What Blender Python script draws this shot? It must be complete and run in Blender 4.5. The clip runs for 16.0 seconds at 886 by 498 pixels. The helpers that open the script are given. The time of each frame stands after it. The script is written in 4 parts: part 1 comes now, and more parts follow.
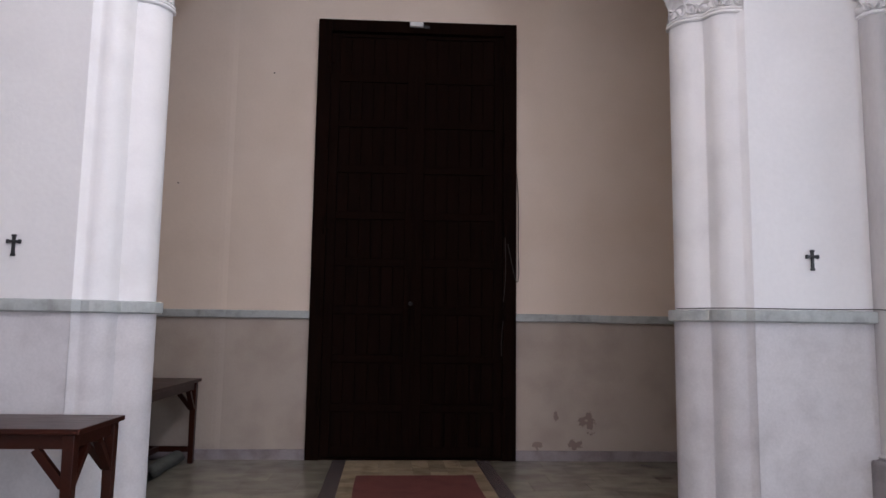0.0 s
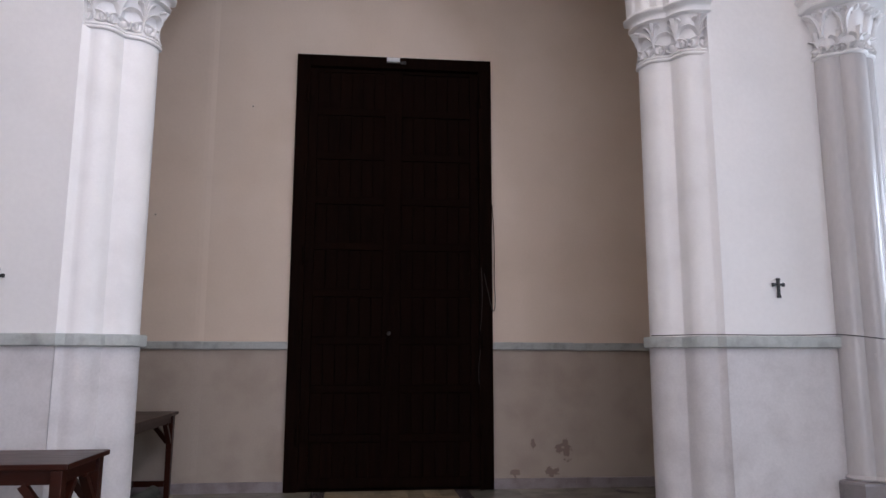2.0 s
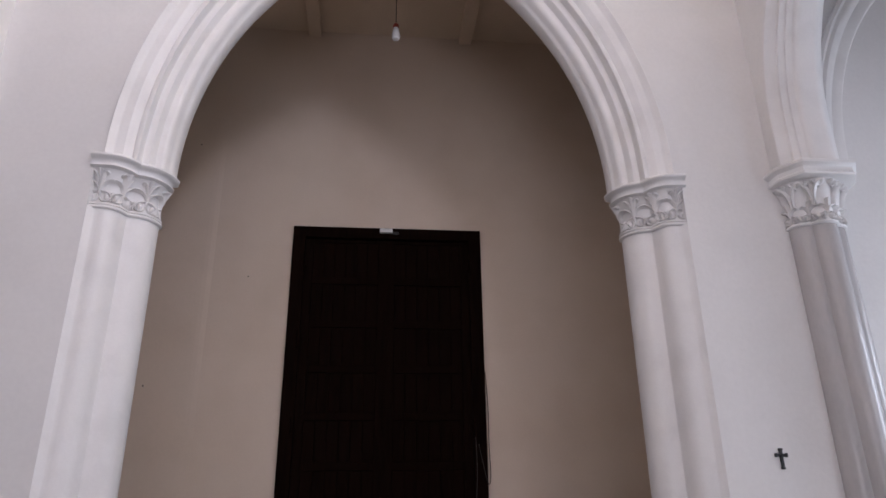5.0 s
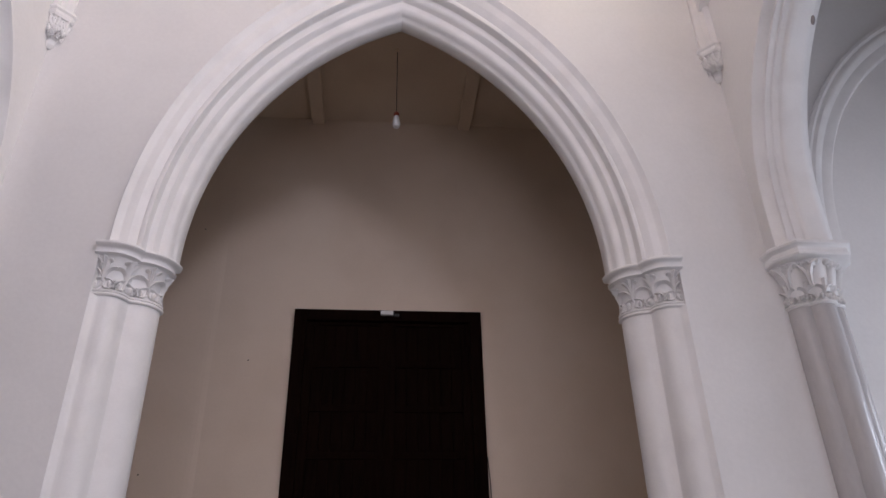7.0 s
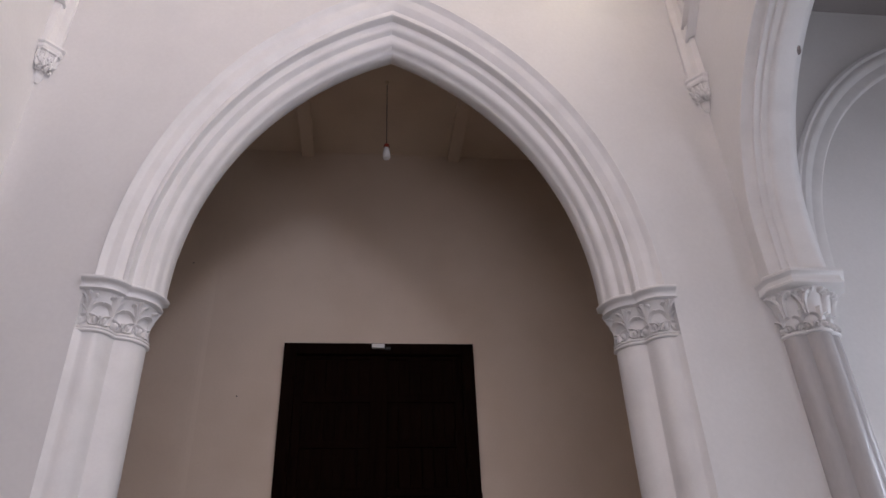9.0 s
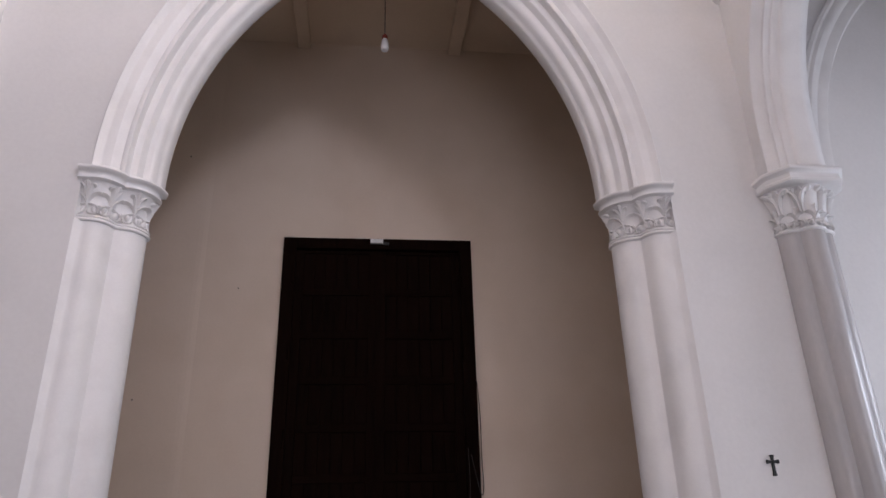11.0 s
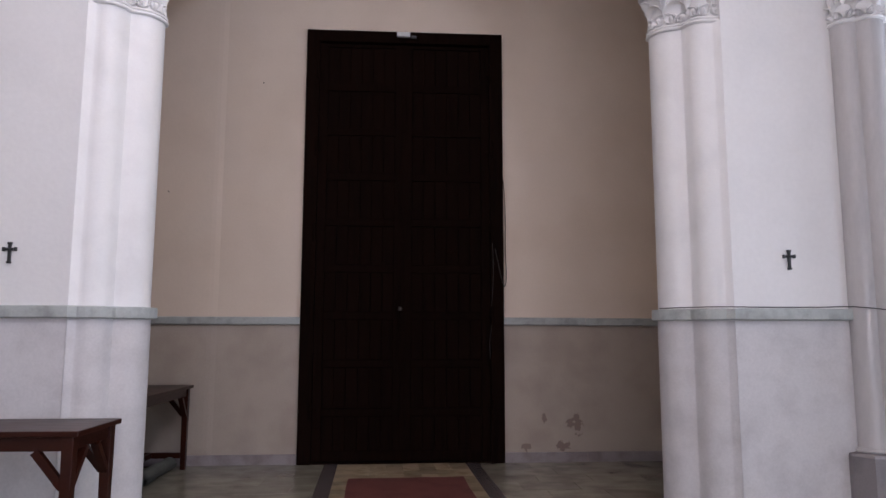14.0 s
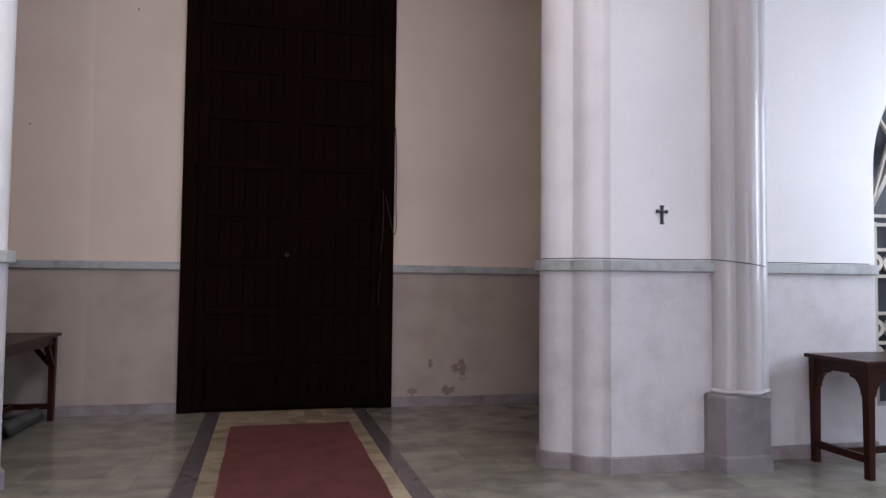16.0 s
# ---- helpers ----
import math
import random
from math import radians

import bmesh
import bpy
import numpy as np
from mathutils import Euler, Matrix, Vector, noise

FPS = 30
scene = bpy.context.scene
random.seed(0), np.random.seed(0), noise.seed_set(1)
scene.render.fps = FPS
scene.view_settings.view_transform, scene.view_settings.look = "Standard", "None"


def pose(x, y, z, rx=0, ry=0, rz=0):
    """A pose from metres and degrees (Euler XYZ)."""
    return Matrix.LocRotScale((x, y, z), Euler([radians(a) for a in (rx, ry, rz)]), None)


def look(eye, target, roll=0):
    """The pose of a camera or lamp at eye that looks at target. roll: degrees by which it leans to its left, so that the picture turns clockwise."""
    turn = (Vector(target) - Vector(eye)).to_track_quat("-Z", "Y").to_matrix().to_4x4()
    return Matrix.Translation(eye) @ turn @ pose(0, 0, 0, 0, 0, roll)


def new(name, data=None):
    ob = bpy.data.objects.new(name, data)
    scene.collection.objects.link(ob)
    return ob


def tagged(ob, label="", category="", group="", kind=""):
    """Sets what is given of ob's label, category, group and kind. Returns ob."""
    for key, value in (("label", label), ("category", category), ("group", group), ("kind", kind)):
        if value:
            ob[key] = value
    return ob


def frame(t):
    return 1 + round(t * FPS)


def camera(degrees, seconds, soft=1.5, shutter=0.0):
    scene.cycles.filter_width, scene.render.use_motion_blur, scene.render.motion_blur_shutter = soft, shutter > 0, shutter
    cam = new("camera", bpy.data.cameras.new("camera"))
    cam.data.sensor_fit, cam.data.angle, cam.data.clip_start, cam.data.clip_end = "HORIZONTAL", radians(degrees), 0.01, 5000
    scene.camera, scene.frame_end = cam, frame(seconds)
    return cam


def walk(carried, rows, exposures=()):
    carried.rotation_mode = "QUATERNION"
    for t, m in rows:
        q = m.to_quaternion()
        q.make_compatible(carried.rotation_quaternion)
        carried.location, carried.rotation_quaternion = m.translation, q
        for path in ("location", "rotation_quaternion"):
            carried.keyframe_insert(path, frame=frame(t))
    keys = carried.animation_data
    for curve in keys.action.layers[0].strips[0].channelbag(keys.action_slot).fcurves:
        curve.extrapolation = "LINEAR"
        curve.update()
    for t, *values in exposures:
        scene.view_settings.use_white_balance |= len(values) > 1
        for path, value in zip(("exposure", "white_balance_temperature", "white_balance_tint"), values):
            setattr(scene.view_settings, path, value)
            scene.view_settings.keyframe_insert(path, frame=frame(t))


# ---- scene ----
cam = camera(65.2, 16.0)
PATH = [
    (0, (-0.034, -6.675, 1.26), (0.058, -4.69, 1.479), 0.8),
    (0.5, (-0.088, -6.705, 1.255), (0.048, -4.725, 1.501), 0.6),
    (1, (-0.11, -6.744, 1.257), (0.074, -4.768, 1.505), 0.9),
    (1.5, (-0.127, -6.76, 1.26), (0.047, -4.786, 1.532), 0.2),
    (2, (-0.14, -6.78, 1.262), (0.045, -4.812, 1.563), 0.1),
    (2.5, (-0.142, -6.813, 1.266), (0.031, -4.856, 1.637), -0.7),
    (3, (-0.131, -6.817, 1.274), (0.037, -4.883, 1.756), -0.4),
    (3.5, (-0.117, -6.817, 1.29), (0.075, -4.905, 1.845), -0.0),
    (4, (-0.125, -6.815, 1.293), (0.079, -4.924, 1.912), -0.4),
    (6.5, (-0.108, -6.828, 1.363), (0.063, -5.052, 2.267), -1.2),
    (7, (-0.105, -6.868, 1.341), (0.074, -5.116, 2.288), -1.2),
    (7.5, (-0.101, -6.809, 1.391), (0.092, -5.079, 2.375), -1.8),
    (8, (-0.115, -6.832, 1.383), (0.073, -5.136, 2.425), -2.3),
    (8.2, (-0.123, -6.832, 1.38), (0.057, -5.154, 2.454), -2.4),
    (10.3, (-0.097, -6.79, 1.335), (0.166, -5.0, 2.186), -1.7),
    (11, (-0.096, -6.811, 1.314), (0.115, -4.979, 2.086), -1.5),
    (11.5, (-0.116, -6.811, 1.313), (0.062, -4.946, 2.014), -1.3),
    (12, (-0.108, -6.811, 1.286), (0.056, -4.916, 1.904), -1.2),
    (12.5, (-0.104, -6.802, 1.268), (0.047, -4.883, 1.811), -0.9),
    (13, (-0.106, -6.786, 1.262), (0.06, -4.835, 1.671), -0.8),
    (13.5, (-0.099, -6.776, 1.236), (0.046, -4.806, 1.554), -0.3),
    (14, (-0.053, -6.779, 1.214), (0.076, -4.799, 1.459), 0.1),
    (14.5, (-0.09, -6.802, 1.236), (0.125, -4.824, 1.439), 0.2),
    (15, (-0.054, -6.79, 1.236), (0.253, -4.82, 1.388), 0.5),
    (15.5, (-0.055, -6.76, 1.224), (0.266, -4.79, 1.347), 0.4),
    (16, (-0.01, -6.76, 1.228), (0.423, -4.809, 1.321), 0.6),
]
walk(cam, [(t, look(eye, target, roll)) for t, eye, target, roll in PATH],
     [(0, 0.17, 6500, 11), (2, 0.14, 6500, 11), (3.5, -0.08, 6600, 12), (7, -0.44, 6850, 15), (9, -0.56, 6900, 15), (11, -0.3, 6850, 15),
      (12.5, -0.06, 6700, 13), (14, 0.12, 6520, 13), (16, 0.2, 6430, 13)])

# ---- light ----
world = bpy.data.worlds.new("World")
scene.world = world
world.use_nodes = True
wn = world.node_tree.nodes
sky = wn.new("ShaderNodeTexSky")
sky.sky_type, sky.sun_disc, sky.sun_elevation, sky.sun_rotation = "NISHITA", False, radians(48), radians(120)
world.node_tree.links.new(sky.outputs[0], wn["Background"].inputs[0])
wn["Background"].inputs[1].default_value = 0.1
sun = new("sun", bpy.data.lights.new("sun", "SUN"))
sun.data.energy, sun.data.angle, sun.data.color = 2.0, radians(0.6), (1.0, 0.95, 0.88)
sun.matrix_world = look((0, 0, 30), (-8, 12, 0))


def window_or_fill_light(eye, target, width, height, watts, tint):
    """One rectangular daylight lamp, at an aisle window opening or as added fill."""
    lamp = new("window_or_fill_lamp", bpy.data.lights.new("window_or_fill_lamp", "AREA"))
    lamp.data.shape, lamp.data.size, lamp.data.size_y = "RECTANGLE", width, height
    lamp.data.energy, lamp.data.color = watts, tint
    lamp.matrix_world = look(eye, target)
    return lamp


# aisle windows on both flanks, then three added fill lamps without wall openings
COOL, EVEN, WARM, SUNNY = (0.71, 0.815, 1.0), (0.80, 0.825, 1.0), (0.93, 0.88, 0.97), (1.0, 0.95, 0.80)
window_or_fill_light((6.1, -3.6, 2.25), (0, -3.6, 2.2), 1.3, 2.0, 88, COOL)
window_or_fill_light((6.1, -7.4, 2.25), (0, -7.4, 2.2), 1.3, 2.0, 80, COOL)
window_or_fill_light((-6.1, -3.6, 2.25), (0, -3.6, 2.2), 1.3, 2.0, 6, COOL)
window_or_fill_light((-6.1, -7.4, 2.25), (0, -7.4, 2.2), 1.3, 2.0, 12, WARM)
# added lamp for the warm glow right of the arch crown
window_or_fill_light((2.70, -4.0, 8.85), (-2.4, -4.0, 8.6), 1.2, 1.1, 85, SUNNY)
# added high fill that brightens the left side more than the right
window_or_fill_light((2.70, -9.5, 7.3), (-2.4, -9.5, 7.2), 2.2, 1.6, 450, EVEN)
# added low, wide fill before the closed rear wall, behind the camera
window_or_fill_light((0.3, -12.9, 1.45), (0.2, 0, 1.6), 4.8, 2.5, 138, EVEN)


# ---- materials ----
def mat(name, base, rough=0.7, var=0.06, scale=3.0, grain=60.0, bump=0.15, metal=0.0, second=None, mix=(0.45, 0.7),
        stretch=(1, 1, 1), coat=0.0, per_object=0.0, spec=0.5, dist=0.004):
    """A painted, stony or wooden surface: base colour, broad stains, fine grain and relief in object space."""
    m = bpy.data.materials.new(name)
    m.use_nodes = True
    n, l = m.node_tree.nodes, m.node_tree.links
    b = n["Principled BSDF"]
    geo = n.new("ShaderNodeNewGeometry")
    mp = n.new("ShaderNodeMapping")
    mp.inputs["Scale"].default_value = stretch
    l.new(geo.outputs["Position"], mp.inputs[0])
    big, fine = n.new("ShaderNodeTexNoise"), n.new("ShaderNodeTexNoise")
    for q, sc, det in ((big, scale, 6), (fine, grain, 4)):
        q.inputs["Scale"].default_value, q.inputs["Detail"].default_value = sc, det
        l.new(mp.outputs[0], q.inputs["Vector"])
    ramp = n.new("ShaderNodeValToRGB")
    ramp.color_ramp.elements[0].position, ramp.color_ramp.elements[1].position = mix
    dark = second or tuple(c * (1 - 2 * var) for c in base)
    ramp.color_ramp.elements[0].color = (*base, 1)
    ramp.color_ramp.elements[1].color = (*dark, 1)
    l.new(big.outputs[0], ramp.inputs[0])
    hsv = n.new("ShaderNodeHueSaturation")
    l.new(ramp.outputs[0], hsv.inputs["Color"])
    val = n.new("ShaderNodeMapRange")
    val.inputs["From Min"].default_value, val.inputs["From Max"].default_value = 0.22, 0.78
    val.inputs["To Min"].default_value, val.inputs["To Max"].default_value = 1 - var, 1 + var
    l.new(fine.outputs[0], val.inputs[0])
    value = val.outputs[0]
    if per_object:
        info = n.new("ShaderNodeObjectInfo")
        r = n.new("ShaderNodeMapRange")
        r.inputs["To Min"].default_value, r.inputs["To Max"].default_value = 1 - per_object, 1 + per_object
        l.new(info.outputs["Random"], r.inputs[0])
        mul = n.new("ShaderNodeMath")
        mul.operation = "MULTIPLY"
        l.new(value, mul.inputs[0]), l.new(r.outputs[0], mul.inputs[1])
        value = mul.outputs[0]
    l.new(value, hsv.inputs["Value"])
    l.new(hsv.outputs[0], b.inputs["Base Color"])
    rr = n.new("ShaderNodeMapRange")
    rr.inputs["To Min"].default_value, rr.inputs["To Max"].default_value = max(0.03, rough - 0.1), min(1, rough + 0.1)
    l.new(big.outputs[0], rr.inputs[0]), l.new(rr.outputs[0], b.inputs["Roughness"])
    b.inputs["Metallic"].default_value = metal
    b.inputs["Coat Weight"].default_value = coat
    b.inputs["Specular IOR Level"].default_value = spec
    if bump:
        bp = n.new("ShaderNodeBump")
        bp.inputs["Strength"].default_value, bp.inputs["Distance"].default_value = bump, dist
        l.new(fine.outputs[0], bp.inputs["Height"]), l.new(bp.outputs[0], b.inputs["Normal"])
    return m


def spots(m, places, colour):
    """Patches of lost paint with ragged edges: (x, z, half width, half height) on a wall that faces the nave."""
    n, l = m.node_tree.nodes, m.node_tree.links
    b = n["Principled BSDF"]
    old = b.inputs["Base Color"].links[0].from_socket
    geo = n.new("ShaderNodeNewGeometry")
    noi = n.new("ShaderNodeTexNoise")
    noi.inputs["Scale"].default_value, noi.inputs["Detail"].default_value = 22, 5
    l.new(geo.outputs["Position"], noi.inputs["Vector"])
    total = None
    for x, z, w, h in places:
        sub = n.new("ShaderNodeVectorMath")
        sub.operation = "SUBTRACT"
        sub.inputs[1].default_value = (x, 0, z)
        l.new(geo.outputs["Position"], sub.inputs[0])
        div = n.new("ShaderNodeVectorMath")
        div.operation = "MULTIPLY"
        div.inputs[1].default_value = (1 / w, 0, 1 / h)
        l.new(sub.outputs[0], div.inputs[0])
        ln = n.new("ShaderNodeVectorMath")
        ln.operation = "LENGTH"
        l.new(div.outputs[0], ln.inputs[0])
        if total is None:
            total = ln.outputs["Value"]
        else:
            mn = n.new("ShaderNodeMath")
            mn.operation = "MINIMUM"
            l.new(total, mn.inputs[0]), l.new(ln.outputs["Value"], mn.inputs[1])
            total = mn.outputs[0]
    ad = n.new("ShaderNodeMath")
    ad.operation = "MULTIPLY_ADD"
    ad.inputs[1].default_value, ad.inputs[2].default_value = 3.2, -1.6
    l.new(noi.outputs[0], ad.inputs[0])
    sm = n.new("ShaderNodeMath")
    sm.operation = "ADD"
    l.new(ad.outputs[0], sm.inputs[0]), l.new(total, sm.inputs[1])
    rg = n.new("ShaderNodeMapRange")
    rg.inputs["From Min"].default_value, rg.inputs["From Max"].default_value = 0.75, 0.95
    rg.inputs["To Min"].default_value, rg.inputs["To Max"].default_value = 1, 0
    l.new(sm.outputs[0], rg.inputs[0])
    mx = n.new("ShaderNodeMix")
    mx.data_type = "RGBA"
    mx.inputs[7].default_value = (*colour, 1)
    l.new(rg.outputs[0], mx.inputs[0]), l.new(old, mx.inputs[6]), l.new(mx.outputs[2], b.inputs["Base Color"])
    return m


WHITE = mat("white_wall_paint", (0.78, 0.76, 0.75), 0.5, 0.022, 1.3, 34, 0.22, second=(0.735, 0.715, 0.705), dist=0.004)
STUCCO = mat("white_moulding_paint", (0.82, 0.80, 0.79), 0.42, 0.02, 4, 70, 0.1, second=(0.76, 0.74, 0.73))
CREAM = mat("cream_wall_paint", (0.71, 0.592, 0.487), 0.6, 0.02, 1.2, 45, 0.15, second=(0.66, 0.542, 0.437))
DADO = mat("grey_dado_plaster", (0.60, 0.575, 0.575), 0.6, 0.06, 6, 70, 0.15, second=(0.50, 0.475, 0.475), mix=(0.45, 0.8))
DADO_IN = mat("pinkish_dado_plaster", (0.43, 0.362, 0.305), 0.65, 0.06, 2.5, 90, 0.25, second=(0.365, 0.30, 0.25))
spots(DADO_IN, [(1.377, 0.42, 0.028, 0.05), (1.64, 0.36, 0.05, 0.05), (1.70, 0.34, 0.05, 0.08), (1.69, 0.40, 0.03, 0.06), (1.197, 0.135, 0.05, 0.035),
                (1.55, 0.145, 0.07, 0.05)], (0.25, 0.19, 0.16))
RAIL = mat("grey_green_rail_paint", (0.405, 0.425, 0.41), 0.5, 0.07, 9, 60, 0.25, second=(0.27, 0.28, 0.265), mix=(0.48, 0.72))
SKIRT = mat("grey_stone_skirting", (0.285, 0.25, 0.255), 0.45, 0.09, 7, 70, 0.2, second=(0.20, 0.165, 0.166), mix=(0.42, 0.7))
SHAFT = mat("glossy_grey_column_paint", (0.49, 0.468, 0.465), 0.25, 0.04, 3, 60, 0.06, second=(0.40, 0.38, 0.376), stretch=(1, 1, 0.3))
PEDESTAL = mat("grey_granite", (0.235, 0.21, 0.215), 0.4, 0.1, 6, 160, 0.1, second=(0.175, 0.155, 0.16))
CEIL = mat("cream_ceiling_paint", (0.74, 0.62, 0.50), 0.7, 0.03, 1.5, 40, 0.1, second=(0.68, 0.56, 0.45))
# aisle ceilings: about half as bright as CEIL, and greyer
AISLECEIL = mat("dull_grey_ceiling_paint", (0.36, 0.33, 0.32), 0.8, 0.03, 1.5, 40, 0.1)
TILE = mat("polished_grey_green_marble", (0.275, 0.258, 0.21), 0.19, 0.08, 4, 45, 0.0, second=(0.18, 0.168, 0.135), mix=(0.38, 0.66), per_object=0.16, stretch=(1, 1.3, 1))
GROUT = mat("floor_mortar", (0.115, 0.108, 0.088), 0.4, 0.06, 5, 60, 0.1)
TAN = mat("tan_marble", (0.42, 0.34, 0.235), 0.16, 0.06, 7, 70, 0.0, second=(0.30, 0.235, 0.15), per_object=0.25)
BROWN = mat("dark_brown_marble", (0.135, 0.11, 0.11), 0.16, 0.1, 8, 80, 0.0, second=(0.105, 0.085, 0.085))
CARPET = mat("red_carpet_pile", (0.135, 0.046, 0.041), 0.95, 0.12, 5, 400, 0.6, second=(0.11, 0.039, 0.036), spec=0.15)
DOORWOOD = mat("dark_brown_door_paint", (0.0088, 0.0037, 0.0024), 0.85, 0.2, 5, 50, 0.3, second=(0.0048, 0.0024, 0.0018), stretch=(6, 6, 0.5), spec=0.03)
TABLEWOOD = mat("varnished_red_brown_wood", (0.034, 0.0078, 0.0042), 0.34, 0.2, 6, 40, 0.05, second=(0.03, 0.008, 0.005), stretch=(1, 5, 5), coat=0.03, spec=0.18)
BLACK = mat("black_iron", (0.015, 0.014, 0.015), 0.5, 0.1, 20, 120, 0.2)
CABLE = mat("black_cable", (0.02, 0.018, 0.018), 0.5, 0.05, 20, 120, 0.0)
PALECABLE = mat("grey_cable", (0.022, 0.018, 0.016), 0.5, 0.05, 20, 120, 0.0)
OLDMETAL = mat("dull_dark_metal", (0.022, 0.018, 0.016), 0.55, 0.1, 20, 120, 0.1)
PLASTIC = mat("white_plastic", (0.75, 0.75, 0.74), 0.35, 0.03, 20, 120, 0.0)
GLASSW = mat("opal_lamp_glass", (0.85, 0.85, 0.86), 0.15, 0.01, 20, 120, 0.0)
REDPL = mat("red_bakelite", (0.30, 0.05, 0.03), 0.35, 0.05, 20, 120, 0.0)
SACK = mat("grey_rolled_matting", (0.10, 0.105, 0.095), 0.9, 0.1, 10, 300, 0.5)
GRILLE = mat("cream_painted_grille", (0.44, 0.39, 0.315), 0.5, 0.05, 9, 80, 0.1)
PANE = mat("dark_window_glass", (0.045, 0.047, 0.05), 0.5, 0.05, 5, 60, 0.0, spec=0.15)
PLAIN = mat("plain_white_wall", (0.72, 0.70, 0.68), 0.7, 0.02, 1.5, 45, 0.1)


# ---- helpers ----
def obj(name, bm, material, smooth=False):
    me = bpy.data.meshes.new(name)
    bmesh.ops.recalc_face_normals(bm, faces=bm.faces[:])
    bm.to_mesh(me)
    bm.free()
    for q in (material if isinstance(material, (list, tuple)) else [material]):
        me.materials.append(q)
    if smooth:
        for p in me.polygons:
            p.use_smooth = True
        me.set_sharp_from_angle(angle=radians(38))
    return new(name, me)


def part(name, bm, material, parent, label="", smooth=False):
    ob = obj(name, bm, material, smooth)
    ob.parent = parent
    return tagged(ob, label)


def box(bm, x0, x1, y0, y1, z0, z1, bevel=0.0):
    r = bmesh.ops.create_cube(bm, size=1.0)
    vs = r["verts"]
    for v in vs:
        v.co = ((x0 + x1) / 2 + v.co.x * (x1 - x0), (y0 + y1) / 2 + v.co.y * (y1 - y0), (z0 + z1) / 2 + v.co.z * (z1 - z0))
    if bevel:
        es = list({e for v in vs for e in v.link_edges})
        bmesh.ops.bevel(bm, geom=es, offset=bevel, segments=2, affect="EDGES", profile=0.6)
    return bm


def boxm(x0, x1, y0, y1, z0, z1, bevel=0.0):
    return box(bmesh.new(), x0, x1, y0, y1, z0, z1, bevel)


def beam(bm, a, b, w, h):
    """A squared bar from a to b."""
    a, b = Vector(a), Vector(b)
    d = b - a
    m = Matrix.Translation((a + b) / 2) @ d.to_track_quat("Z", "Y").to_matrix().to_4x4() @ Matrix.Diagonal((w, h, d.length, 1))
    bmesh.ops.create_cube(bm, size=1.0, matrix=m)
    return bm


def lathe(bm, profile, segs=20, at=(0, 0, 0), a0=0.0, a1=2 * math.pi):
    """Turns (radius, z) about the upright through at."""
    closed = abs(a1 - a0 - 2 * math.pi) < 1e-6
    cols = segs if closed else segs + 1
    rows = [[bm.verts.new((at[0] + r * math.cos(a0 + (a1 - a0) * i / segs), at[1] + r * math.sin(a0 + (a1 - a0) * i / segs), at[2] + z))
             for i in range(cols)] for r, z in profile]
    for p, q in zip(rows, rows[1:]):
        for i in range(segs):
            j = (i + 1) % cols
            bm.faces.new((p[i], p[j], q[j], q[i]))
    if closed:
        bm.faces.new(rows[0]), bm.faces.new(rows[-1])
    return bm


def grid(bm, rows):
    """A skin through rows of points."""
    vs = [[bm.verts.new(p) for p in row] for row in rows]
    for a, b in zip(vs, vs[1:]):
        for i in range(len(a) - 1):
            bm.faces.new((a[i], a[i + 1], b[i + 1], b[i]))
    return bm


def offset_path(path, d):
    """A plan path moved sideways by d to its left-hand side."""
    out = []
    for i, p in enumerate(path):
        p0, p1 = path[max(0, i - 1)], path[min(len(path) - 1, i + 1)]
        a, b = Vector(p) - Vector(p0), Vector(p1) - Vector(p)
        ns = [Vector((-q.y, q.x)).normalized() for q in (a, b) if q.length > 1e-6]
        n = sum(ns, Vector((0, 0)))
        n = n.normalized() if n.length > 1e-6 else ns[0]
        k = 1 / max(0.55, n.dot(ns[0]))
        out.append((p[0] + n.x * d * k, p[1] + n.y * d * k))
    return out


def sweep(bm, path, profile):
    """Carries an upright profile of (offset, z) along a plan path."""
    rows = []
    for d, z in profile:
        rows.append([(x, y, z) for x, y in offset_path(path, d)])
    return grid(bm, rows)


def bulge(p, q, sag, n=8):
    """An arc from p to q that swells to its left by sag."""
    p, q = Vector(p), Vector(q)
    c = (q - p).length / 2
    r = (c * c + sag * sag) / (2 * sag)
    side = Vector((-(q - p).y, (q - p).x)).normalized()
    centre = (p + q) / 2 - side * (r - sag)
    r = abs(r)
    a0, a1 = math.atan2(p.y - centre.y, p.x - centre.x), math.atan2(q.y - centre.y, q.x - centre.x)
    while a1 - a0 > math.pi:
        a1 -= 2 * math.pi
    while a1 - a0 < -math.pi:
        a1 += 2 * math.pi
    return [(centre.x + r * math.cos(a0 + (a1 - a0) * i / n), centre.y + r * math.sin(a0 + (a1 - a0) * i / n)) for i in range(n + 1)]


def pointed(a, rise, n=20):
    """A pointed arch of half-span a and that rise, from right foot over the crown to left foot: (x, z)."""
    r = (a * a + rise * rise) / (2 * a)
    c = a - r
    top = math.atan2(rise, -c)
    right = [(c + r * math.cos(top * i / n), r * math.sin(top * i / n)) for i in range(n + 1)]
    right[-1] = (0.0, rise)
    return right + [(-x, z) for x, z in reversed(right[:-1])]


